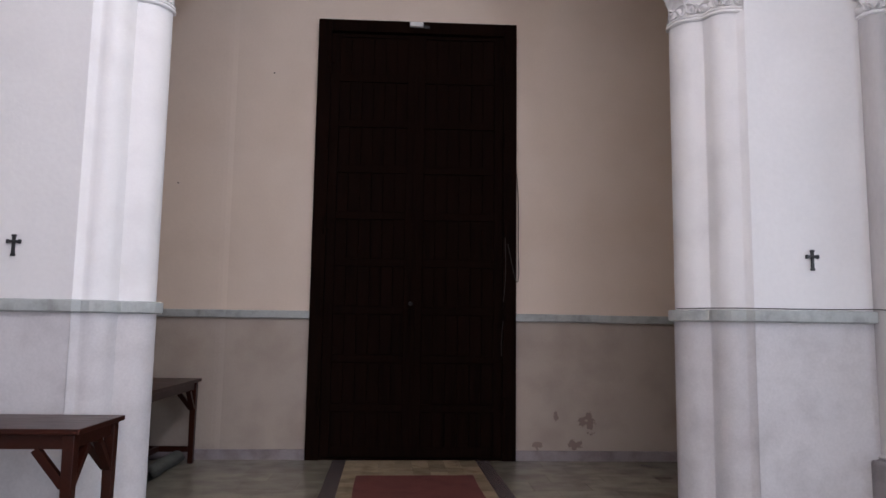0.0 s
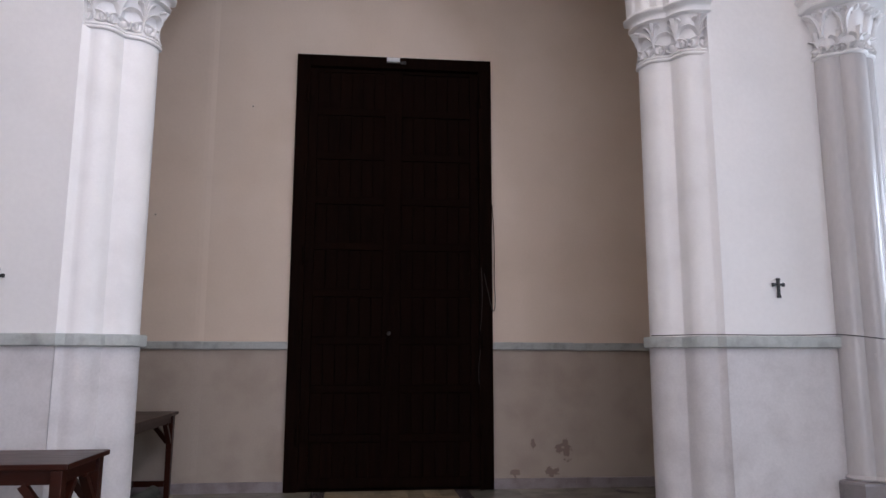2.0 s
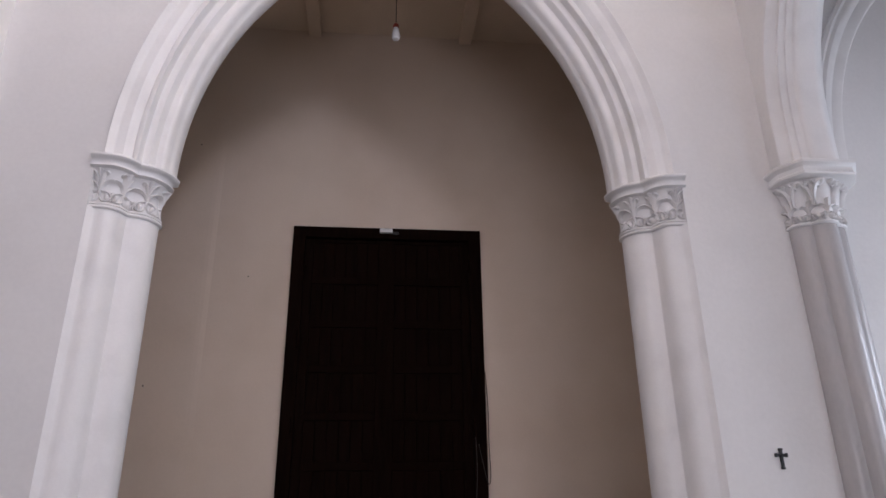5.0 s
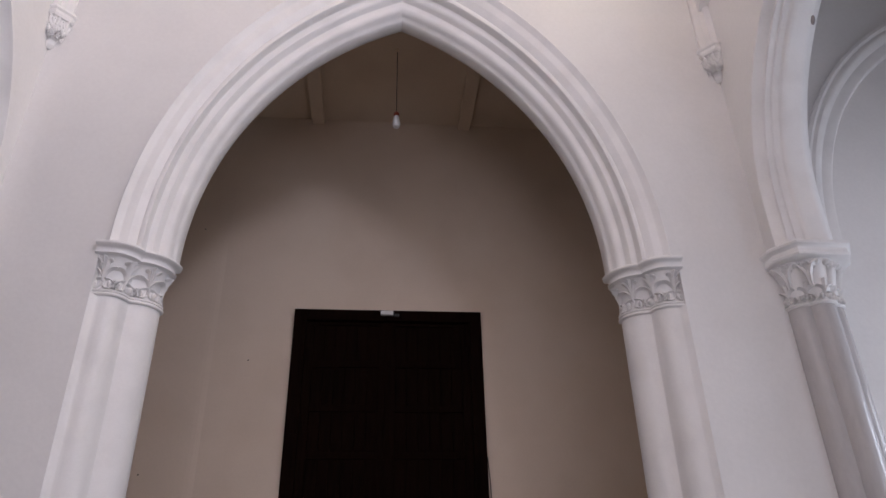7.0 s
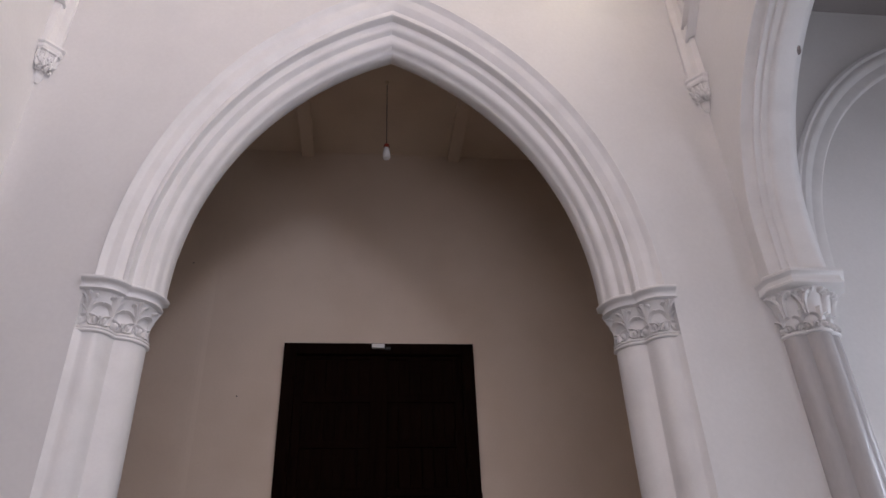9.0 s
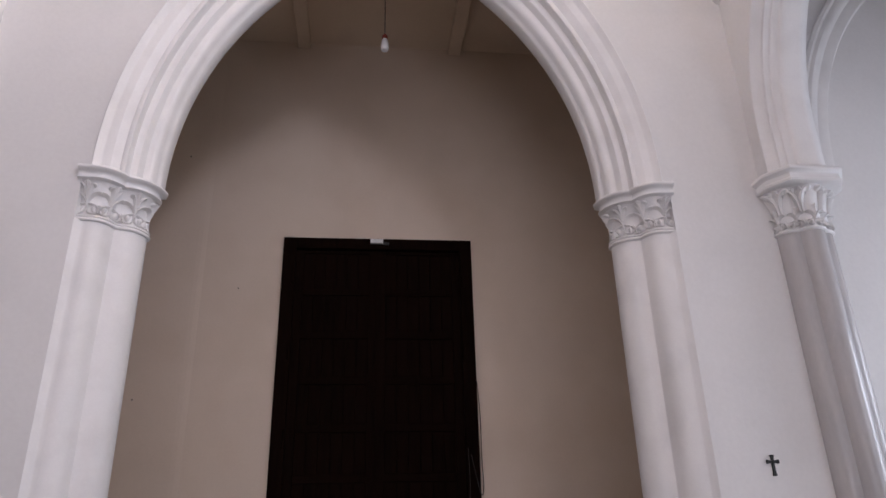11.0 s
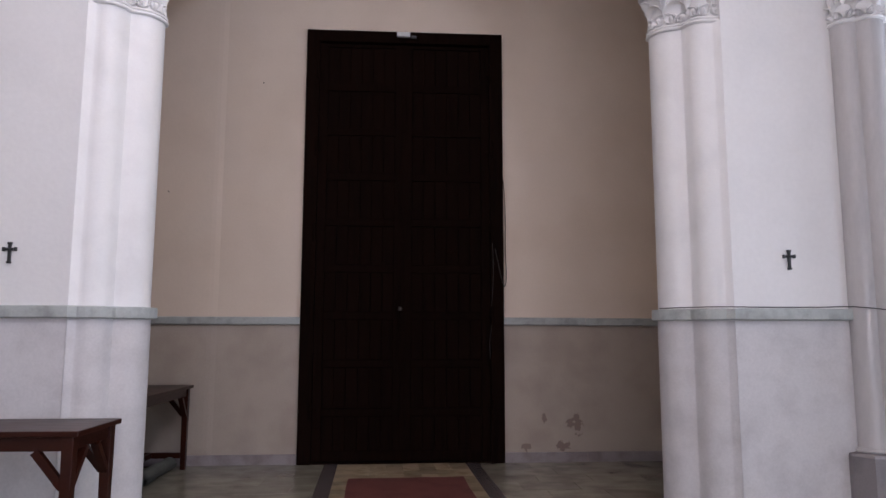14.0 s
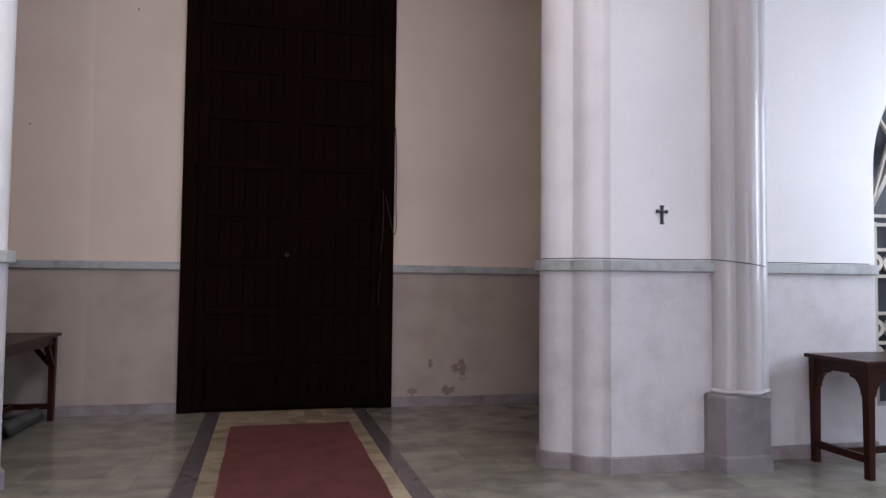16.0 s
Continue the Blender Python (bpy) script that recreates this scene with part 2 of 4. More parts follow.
def arch_wall(bm, x0, x1, y0, y1, top, cx, jamb, a, spring, rise, split=1.345, n=20, low=0.0):
    """A wall between y0 and y1 with a pointed opening that goes through it. Slot 0 below the dado rail, slot 1 above."""
    arc = [(cx + x, spring + z) for x, z in pointed(a, rise, n)]
    xs = [x0, cx - jamb] + [p[0] for p in reversed(arc)] + [cx + jamb, x1]
    lows = [None, None] + [p[1] for p in reversed(arc)] + [None, None]
    for y in (y0, y1):
        for i in range(len(xs) - 1):
            xa, xb = xs[i], xs[i + 1]
            if xb - xa < 1e-5:
                continue
            if lows[i] is None and lows[i + 1] is None:
                zs = [low, split, spring, top] if split > low else [low, spring, top]
                for k in range(len(zs) - 1):
                    f = bm.faces.new([bm.verts.new(p) for p in ((xa, y, zs[k]), (xb, y, zs[k]), (xb, y, zs[k + 1]), (xa, y, zs[k + 1]))])
                    f.material_index = 0 if zs[k + 1] <= split + 1e-6 else 1
            else:
                la, lb = (lows[i] if lows[i] is not None else spring), (lows[i + 1] if lows[i + 1] is not None else spring)
                f = bm.faces.new([bm.verts.new(p) for p in ((xa, y, la), (xb, y, lb), (xb, y, top), (xa, y, top))])
                f.material_index = 1
    # reveal of the opening
    line = [(cx - jamb, low), (cx - jamb, split if split > low else low + 0.1), (cx - jamb, spring)] + list(reversed(arc)) + [(cx + jamb, spring), (cx + jamb, split if split > low else low + 0.1), (cx + jamb, low)]
    for (xa, za), (xb, zb) in zip(line, line[1:]):
        if abs(xa - xb) + abs(za - zb) < 1e-6:
            continue
        f = bm.faces.new([bm.verts.new(p) for p in ((xa, y0, za), (xb, y0, zb), (xb, y1, zb), (xa, y1, za))])
        f.material_index = 0 if max(za, zb) <= split + 1e-6 else 1
    for (xa, xb) in ((x0, x0), (x1, x1)):
        bm.faces.new([bm.verts.new(p) for p in ((xa, y0, low), (xa, y1, low), (xa, y1, top), (xa, y0, top))]).material_index = 1
    bm.faces.new([bm.verts.new(p) for p in ((x0, y0, top), (x1, y0, top), (x1, y1, top), (x0, y1, top))]).material_index = 1
    return bm


def plain_wall(bm, x0, x1, y0, y1, z0, z1, split=1.345):
    box(bm, x0, x1, y0, y1, z0, split)
    n0 = len(bm.faces)
    box(bm, x0, x1, y0, y1, split, z1)
    bm.faces.ensure_lookup_table()
    for f in bm.faces[n0:]:
        f.material_index = 1
    return bm


def tube(name, pts, radius, material, parent=None, res=3):
    cu = bpy.data.curves.new(name, "CURVE")
    cu.dimensions, cu.bevel_depth, cu.bevel_resolution, cu.resolution_u = "3D", radius, res, 6
    sp = cu.splines.new("NURBS")
    sp.points.add(len(pts) - 1)
    for q, p in zip(sp.points, pts):
        q.co = (*p, 1)
    sp.use_endpoint_u, sp.order_u = True, 3
    tmp = bpy.data.objects.new(name + "_line", cu)
    scene.collection.objects.link(tmp)
    me = bpy.data.meshes.new_from_object(tmp.evaluated_get(bpy.context.evaluated_depsgraph_get()))
    bpy.data.objects.remove(tmp)
    bpy.data.curves.remove(cu)
    me.materials.clear()
    me.materials.append(material)
    for p in me.polygons:
        p.use_smooth = True
    ob = new(name, me)
    if parent:
        ob.parent = parent
    return ob


def empty(name, at=(0, 0, 0)):
    e = new(name)
    e.location = at
    return e


# ---- plan ----
CX = 0.03                       # middle of the great arch
WEST, BACK = -2.58, -2.15       # nave face and vestibule face of the arch wall
SPRING = 3.64
NAVE = 2.74                     # half-width of the nave
TOP = 9.6
AISLE_Y = -2.45                 # nave-side face of the aisle end walls
AISLE_X = 6.2
REAR = -13.0


def jamb_path(side):
    """Plan of one jamb of the great arch: fillet, two round shafts, straight reveal. Left-hand side is open air."""
    p = [(2.01, WEST), (1.977, -2.547), (1.974, -2.54)]
    p += bulge((1.974, -2.54), (1.82, -2.415), 0.052)[1:]
    p += bulge((1.82, -2.415), (1.65, -2.25), 0.052)[1:]
    p = p[:2] + [((a[0] + 2 * b[0] + c[0]) / 4, (a[1] + 2 * b[1] + c[1]) / 4) for a, b, c in zip(p[1:], p[2:], p[3:])] + p[-1:]
    p += [(1.665, -2.215), (1.70, BACK)]
    if side > 0:
        return [(CX + x, y) for x, y in p]
    return [(CX - x, y) for x, y in p]


# ---- structure ----
floor = tagged(obj("floor", boxm(-AISLE_X - 0.3, AISLE_X + 0.3, REAR - 0.3, 0.4, -0.3, -0.006), GROUT), "polished grey-green marble slab floor", "floor", kind="structure")

bm = arch_wall(bmesh.new(), -2.83, 2.83, WEST, -2.24, TOP, CX, 2.01, 1.95, SPRING, 3.055)
wall_west = tagged(obj("wall_west", bm, [DADO, WHITE]), "white painted church wall with a pointed arch", "wall", kind="structure")
bm = arch_wall(bmesh.new(), -3.0, 3.0, -2.236, BACK, 7.1, CX, 1.70, 1.625, SPRING, 2.56)
wall_vestibule = tagged(obj("wall_vestibule_inner", bm, [DADO_IN, CREAM]), "cream vestibule side of the arch wall", "wall", kind="structure")

# back wall with the doorway, its left third standing 10 cm forward behind a rounded edge
bm = bmesh.new()
for xa, xb in ((-1.77, -0.985), (0.985, 3.0)):
    plain_wall(bm, xa, xb, 0.0, 0.35, 0, 7.1)
plain_wall(bm, -0.985, 0.985, 0.0, 0.35, 4.27, 7.1, split=4.28)
step = [(-2.75, -0.009), (-1.90, -0.009), (-1.86, -0.0085), (-1.82, -0.006), (-1.79, -0.002), (-1.77, 0.001)]
n0 = len(bm.faces)
sweep(bm, step, [(0, 0), (0, 1.345)])
n1 = len(bm.faces)
sweep(bm, step, [(0, 1.345), (0, 7.1)])
bm.faces.ensure_lookup_table()
for f in bm.faces[n1:]:
    f.material_index = 1
wall_back = tagged(obj("wall_back", bm, [DADO_IN, CREAM]), "cream plaster wall with flaking dado round the door", "wall", kind="structure")
for side, nm in ((-1, "wall_vestibule_left"), (1, "wall_vestibule_right")):
    bm = plain_wall(bmesh.new(), side * 2.68 if side > 0 else -2.95, 2.95 if side > 0 else -2.68, BACK + 0.002, -0.004, 0, 7.1)
    tagged(obj(nm, bm, [DADO_IN, CREAM]), "cream vestibule side wall", "wall", kind="structure")
bm = boxm(-3.0, 3.0, -2.23, 0.35, 6.82, 7.08)
for x in (-0.905, 0.885, -2.3, 2.3):
    box(bm, x - 0.075, x + 0.075, BACK + 0.01, -0.005, 6.74, 6.83, 0.008)
tagged(obj("ceiling_vestibule", bm, CEIL), "flat cream ceiling with boxed beams", "ceiling", kind="structure")

# the jambs: dado, painted shafts and reveal
for side, nm in ((-1, "left"), (1, "right")):
    g = side
    path = jamb_path(side)
    bm = sweep(bmesh.new(), path, [(g * 0.006, 0), (g * 0.006, 1.345)])
    jamb = tagged(obj("pier_" + nm, bm, DADO, True), "grey plaster pier of clustered half-round shafts under the arch", "pier", kind="structure")
    part("shafts", sweep(bmesh.new(), path, [(0, 1.345), (0, 3.27)]), STUCCO, jamb, "white painted half-round shafts", True)

# great arch: mouldings carried from the nave face to the reveal
ARCH = [(0.0, -2.58), (0.0, -2.604), (0.005, -2.606), (0.037, -2.574), (0.041, -2.571), (0.046, -2.570), (0.092, -2.566), (0.097, -2.564), (0.132, -2.527), (0.136, -2.52),
        (0.142, -2.528), (0.15, -2.535), (0.172, -2.532), (0.178, -2.515), (0.172, -2.48), (0.176, -2.462),
        (0.19, -2.455), (0.205, -2.462), (0.218, -2.46), (0.228, -2.445), (0.232, -2.42), (0.238, -2.405),
        (0.25, -2.40), (0.268, -2.405), (0.285, -2.40), (0.297, -2.38), (0.302, -2.35), (0.308, -2.33),
        (0.318, -2.325), (0.326, -2.315), (0.328, -2.29), (0.33, -2.25), (0.33, -2.20), (0.30, BACK - 0.003)]
ARCH = ARCH[:9] + [((a[0] + 2 * b[0] + c[0]) / 4, (a[1] + 2 * b[1] + c[1]) / 4) for a, b, c in zip(ARCH[8:], ARCH[9:], ARCH[10:])] + ARCH[-1:]


def moulded_arch(bm, cx, spring, profile, a0, rise0, a1, rise1, depth=0.332, n=26, swap=None):
    lines = []
    for u, y in profile:
        k = u / depth
        a, h = a0 + (a1 - a0) * k, rise0 + (rise1 - rise0) * k
        lines.append([(cx + x, y, spring + z) for x, z in pointed(a, h, n)])
    if swap:
        lines = [[swap(p) for p in row] for row in lines]
    return grid(bm, lines)


bm = moulded_arch(bmesh.new(), CX, SPRING - 0.005, ARCH, 1.96, 3.068, 1.585, 2.48)
tagged(obj("great_arch", bm, STUCCO, True), "white moulded stucco pointed arch", "arch", kind="structure")

# dado rails and skirtings
RAILP = [(0.0, 1.304), (0.034, 1.307), (0.041, 1.313), (0.042, 1.345), (0.041, 1.373), (0.034, 1.379), (0.0, 1.38)]
SKIRTP = [(0.0, 0.0), (0.014, 0.0), (0.014, 0.088), (0.006, 0.094), (0.0, 0.094)]


def runs(name, path, sign, profile, material, label):
    bm = sweep(bmesh.new(), path, [(sign * d, z) for d, z in profile])
    return tagged(obj(name, bm, material), label, "trim", kind="structure")


def big(profile, k):
    return [(d * k + (k > 1) * 0.006, z * (1 if k == 1 else 1.12)) for d, z in profile]


left_back = [(-2.67, -0.009), (-1.84, -0.009), (-1.815, -0.008), (-1.79, -0.005), (-1.77, 0.0), (-0.978, 0.0)]
for nm, prof, m, lb in (("trim_rail", RAILP, RAIL, "grey-green painted dado rail"), ("baseboard", SKIRTP, SKIRT, "grey stone skirting")):
    runs(nm + "_back_left", left_back, -1, prof, m, lb)
    runs(nm + "_back_right", [(0.978, 0.0), (1.79, 0.0)], -1, prof, m, lb)
    runs(nm + "_back_far_right", [(1.792, 0.0), (2.67, 0.0)], -1, [(d * 0.96, z - 0.004 if z > 0.2 else z) for d, z in prof], m, lb)
    for side, sn in ((-1, "left"), (1, "right")):
        path = jamb_path(side)
        end = (side * 2.81, WEST)
        runs(nm + "_pier_" + sn, [end] + path, side, big(prof, 1.0 if nm == "trim_rail" else 1.6), m, lb)
        runs(nm + "_aisle_" + sn, [(side * 3.10, AISLE_Y), (side * (4.215 if side > 0 else 6.1), AISLE_Y)], -side, big(prof, 1.0), m, lb)


# ---- great door ----
def great_door():
    e = tagged(empty("double_door", (0, 0, 0)), "tall dark brown panelled double door, closed", "door")
    W, H = 0.985, 4.27
    fr = bmesh.new()
    box(fr, -W, -W + 0.13, -0.045, 0.10, 0, H, 0.006)
    box(fr, W - 0.13, W, -0.045, 0.10, 0, H, 0.006)
    box(fr, -W + 0.13, W - 0.13, -0.043, 0.10, H - 0.12, H, 0.006)
    part("door_frame", fr, DOORWOOD, e)
    inner = W - 0.13
    rows = 9
    z0, z1 = 0.02, H - 0.13
    rh = (z1 - z0) / rows
    for s in (-1, 1):
        xa, xb = (-inner + 0.001, -0.009) if s < 0 else (-0.008, inner - 0.001)
        leaf = part("door_leaf", boxm(xa, xb, 0.03, 0.07, z0, z1), DOORWOOD, e)
        st = 0.085
        for x0, x1 in ((xa, xa + st), (xb - st, xb)):
            part("stile", boxm(x0, x1, -0.008, 0.03, z0, z1, 0.004), DOORWOOD, leaf)
        for k in range(rows + 1):
            zc = z0 + k * rh
            h0, h1 = max(z0, zc - 0.035), min(z1, zc + 0.035)
            part("cross_rail", boxm(xa + st, xb - st, -0.004, 0.03, h0, h1, 0.004), DOORWOOD, leaf)
        nb = 6
        bw = (xb - xa - 2 * st) / nb
        plank = boxm(-bw / 2 + 0.0025, bw / 2 - 0.0025, 0.008, 0.03, 0.037, rh - 0.037, 0.005)
        me = bpy.data.meshes.new("plank")
        plank.to_mesh(me)
        plank.free()
        me.materials.append(DOORWOOD)
        for k in range(rows):
            for i in range(nb):
                o = new("plank", me)
                o.location = (xa + st + bw * (i + 0.5), random.uniform(-0.003, 0.003), z0 + k * rh)
                o.parent = leaf
        for z in (0.5, 1.4, 2.2, 3.05, 3.85):
            hb = bmesh.new()
            x = s * (inner + 0.012)
            lathe(hb, [(0.013, -0.09), (0.016, -0.085), (0.016, 0.085), (0.013, 0.09)], 10, (x, -0.05, z))
            box(hb, min(x, x - s * 0.05), max(x, x - s * 0.05), -0.05, -0.0385, z - 0.028, z + 0.028)
            part("hinge", hb, DOORWOOD, e)
    part("meeting_strip", boxm(-0.028, 0.012, -0.014, -0.0085, 0.02, H - 0.13, 0.003), DOORWOOD, e)
    kn = bmesh.new()
    lathe(kn, [(0.018, 0), (0.02, 0.004), (0.012, 0.012), (0.012, 0.03), (0.022, 0.04), (0.018, 0.052), (0.004, 0.056)], 14)
    for v in kn.verts:
        v.co = (v.co.x - 0.03, -0.008 - v.co.z, v.co.y + 1.46)
    part("door_knob", kn, OLDMETAL, e, "dull metal knob")
    bolt = bmesh.new()
    box(bolt, -0.055, -0.025, -0.026, -0.0085, 0.95, 1.25, 0.003)
    lathe(bolt, [(0.008, 1.25), (0.008, 1.42)], 8, (-0.04, -0.018, 0))
    part("bolt", bolt, DOORWOOD, e)
    part("kick_board", boxm(-inner + 0.1, inner - 0.1, -0.016, -0.0085, 0.03, 0.12, 0.003), DOORWOOD, e)
    return e


great_door()
tagged(obj("threshold", boxm(-0.985, 0.985, -0.02, 0.2, -0.005, 0.012, 0.004), DOORWOOD), "dark worn wooden door sill", "threshold")
tagged(obj("wall_outside_door", boxm(-1.2, 1.2, 0.36, 0.46, 0, 4.6), PLAIN), "plain wall behind the door", "wall", kind="structure")

sensor = tagged(empty("door_alarm_box", (-0.02, -0.05, 4.226)), "small white plastic box fixed over the door", "alarm box")
part("housing", boxm(-0.066, 0.066, -0.035, 0.003, -0.022, 0.024, 0.006), PLASTIC, sensor)
part("bracket", boxm(0.066, 0.13, -0.02, 0.003, -0.034, -0.006, 0.003), BLACK, sensor)

c = tube("door_cable", [(0.99, -0.02, 2.75), (0.998, -0.05, 2.58), (1.005, -0.05, 2.3), (1.0, -0.05, 2.0), (1.012, -0.055, 1.75), (0.99, -0.06, 1.66), (0.96, -0.06, 1.75), (0.90, -0.06, 2.05)], 0.004, PALECABLE)
tagged(c, "thin loose cable hanging down the door jamb", "cable")
c = tube("bell_wire", [(0.87, -0.052, 2.2), (0.885, -0.055, 1.9), (0.872, -0.055, 1.6), (0.852, -0.055, 1.45), (0.862, -0.055, 1.3), (0.835, -0.055, 1.14), (0.845, -0.055, 0.98)], 0.0035, PALECABLE)
tagged(c, "thin pale wire dangling before the dark door", "wire")


# ---- capitals ----
def palmette(scale=1.0):
    """A carved leaf: fan of lobes over a bud, with two curling stems, in the x-z plane, facing -y."""
    bm = bmesh.new()

    def blob(x, z, sx, sz, ang, d=0.02, y=0.0):
        m = Matrix.Translation((x, y, z)) @ Matrix.Rotation(ang, 4, "Y") @ Matrix.Diagonal((sx, d, sz, 1))
        bmesh.ops.create_icosphere(bm, subdivisions=2, radius=1.0, matrix=m)

    def stem(pts, r):
        for a, b in zip(pts, pts[1:]):
            a, b = Vector(a), Vector(b)
            m = Matrix.Translation((a + b) / 2) @ (b - a).to_track_quat("Z", "Y").to_matrix().to_4x4()
            bmesh.ops.create_cone(bm, segments=6, radius1=r, radius2=r, depth=(b - a).length * 1.25, matrix=m, cap_ends=True)

    for ang, ln in ((-1.05, 0.075), (-0.55, 0.10), (0.0, 0.115), (0.55, 0.10), (1.05, 0.075)):
        sx, cz = math.sin(ang), math.cos(ang)
        blob(sx * ln * 0.55, 0.085 + cz * ln * 0.55, 0.020, ln * 0.56, ang, 0.012, -0.006 - 0.004 * cz)
        blob(sx * ln * 0.98, 0.085 + cz * ln * 0.98, 0.013, 0.011, 0, 0.011, -0.012)
    blob(0, 0.075, 0.02, 0.03, 0, 0.02, -0.012)
    for s in (-1, 1):
        stem([(s * 0.008, -0.014, 0.085), (s * 0.034, -0.016, 0.066), (s * 0.056, -0.016, 0.042), (s * 0.052, -0.014, 0.018), (s * 0.026, -0.012, 0.010), (0, -0.010, 0.026)], 0.005)
        blob(s * 0.030, 0.040, 0.017, 0.017, 0, 0.012, -0.006)
        blob(s * 0.064, 0.085, 0.012, 0.03, s * 0.5, 0.012, -0.006)
    me = bpy.data.meshes.new("carved_leaf")
    bm.to_mesh(me)
    bm.free()
    me.materials.append(STUCCO)
    for p in me.polygons:
        p.use_smooth = True
    return me


LEAF = palmette()


def along(path, sign, flare):
    """Turns (distance along the plan, relief, height) into a place on a flaring carved bell."""
    total = [0.0]
    for p, q in zip(path, path[1:]):
        total.append(total[-1] + (Vector(q) - Vector(p)).length)

    def place(u, d, z):
        u = min(max(u, 0.002), total[-1] - 0.002)
        i = max(j for j in range(len(total) - 1) if total[j] <= u)
        f = (u - total[i]) / max(1e-6, total[i + 1] - total[i])
        out = offset_path(path, sign * (flare(z) + d))
        p = Vector(out[i]).lerp(Vector(out[i + 1]), f)
        return (p.x, p.y, z)
    return place, total[-1]


def frond(bm, place, pts, w0, w1, depth, tip=0.0):
    """A carved strip with a rounded back along (u, z) points, tapering from w0 to w1, its tip curled into a knob."""
    rows = []
    for i, (u, z) in enumerate(pts):
        a, b = Vector(pts[max(0, i - 1)]), Vector(pts[min(len(pts) - 1, i + 1)])
        t = (b - a).normalized()
        n = Vector((-t.y, t.x))
        k = i / (len(pts) - 1)
        w = w0 + (w1 - w0) * k
        d = depth * (0.75 + 0.5 * k)
        rows.append([place(u + n.x * w * c, d * e, z + n.y * w * c) for c, e in ((-1.0, -0.35), (-0.75, 0.55), (0.0, 1.0), (0.75, 0.55), (1.0, -0.35))])
    grid(bm, rows)
    if tip:
        u, z = pts[-1]
        knob(bm, place, u, z, tip, tip, depth * 1.3)


def knob(bm, place, u, z, ru, rz, depth):
    rows = [[place(u + ru * math.sin(b) * math.cos(a), depth * (math.cos(b) - 0.15), z + rz * math.sin(b) * math.sin(a)) for a in [i * math.pi / 5 for i in range(11)]]
            for b in (0.05, 0.55, 1.1, 1.57, 2.0)]
    grid(bm, rows)


def carved_fan(place, u, z0, h, w, parent, petals=5):
    """A fan of curling petals over a bud, framed below by two arched stems."""
    bm = bmesh.new()
    node = z0 + 0.36 * h
    for k in range(petals):
        t = 2 * k / (petals - 1) - 1
        end_u, end_z = t * w * 0.86, z0 + h * (0.93 - 0.26 * t * t)
        pts = []
        for i in range(7):
            q = i / 6
            pts.append((u + end_u * q ** (1.5 if abs(t) > 0.1 else 1), node + (end_z - node) * math.sin(q * math.pi / 2)))
        frond(bm, place, pts, 0.08 * w, 0.13 * w, 0.032, 0.15 * w)
    for s_ in (-1, 1):
        arc = [(u + s_ * w * (0.02 + 0.98 * math.sin(q * 1.65)), node - 0.34 * h * (1 - math.cos(q * 1.5)) + 0.01 * h) for q in [i / 8 for i in range(9)]]
        frond(bm, place, arc, 0.10 * w, 0.09 * w, 0.028)
        loop = [(u + s_ * w * (0.5 + 0.44 * math.cos(a)), z0 + 0.22 * h + 0.17 * h * math.sin(a)) for a in [math.pi * (0.9 + i * 0.16) for i in range(9)]]
        frond(bm, place, loop, 0.07 * w, 0.07 * w, 0.024)
        knob(bm, place, u + s_ * w * 0.52, z0 + 0.22 * h, 0.20 * w, 0.11 * h, 0.032)
    knob(bm, place, u, node - 0.02 * h, 0.13 * w, 0.10 * h, 0.03)
    return part("carved_leaf", bm, STUCCO, parent, "", True)


def carved_scroll(place, u, z0, h, w, parent):
    """A broad leaf whose two upper corners curl over into knobs, hollow between them."""
    bm = bmesh.new()
    for s_ in (-1, 1):
        stem = [(u + s_ * w * (0.12 + 0.62 * q ** 2.2), z0 + h * 0.86 * math.sin(q * 1.5)) for q in [i / 7 for i in range(8)]]
        frond(bm, place, stem, 0.14 * w, 0.24 * w, 0.03)
        knob(bm, place, u + s_ * w * 0.76, z0 + 0.84 * h, 0.24 * w, 0.11 * h, 0.045)
        curl = [(u + s_ * w * (0.62 - 0.42 * math.sin(q * 1.6)), z0 + h * (0.66 + 0.20 * q)) for q in [i / 6 for i in range(7)]]
        frond(bm, place, curl, 0.12 * w, 0.10 * w, 0.03, 0.14 * w)
    frond(bm, place, [(u, z0 + h * q) for q in (0.0, 0.2, 0.4, 0.55)], 0.13 * w, 0.06 * w, 0.014, 0.13 * w)
    return part("carved_leaf", bm, STUCCO, parent, "", True)


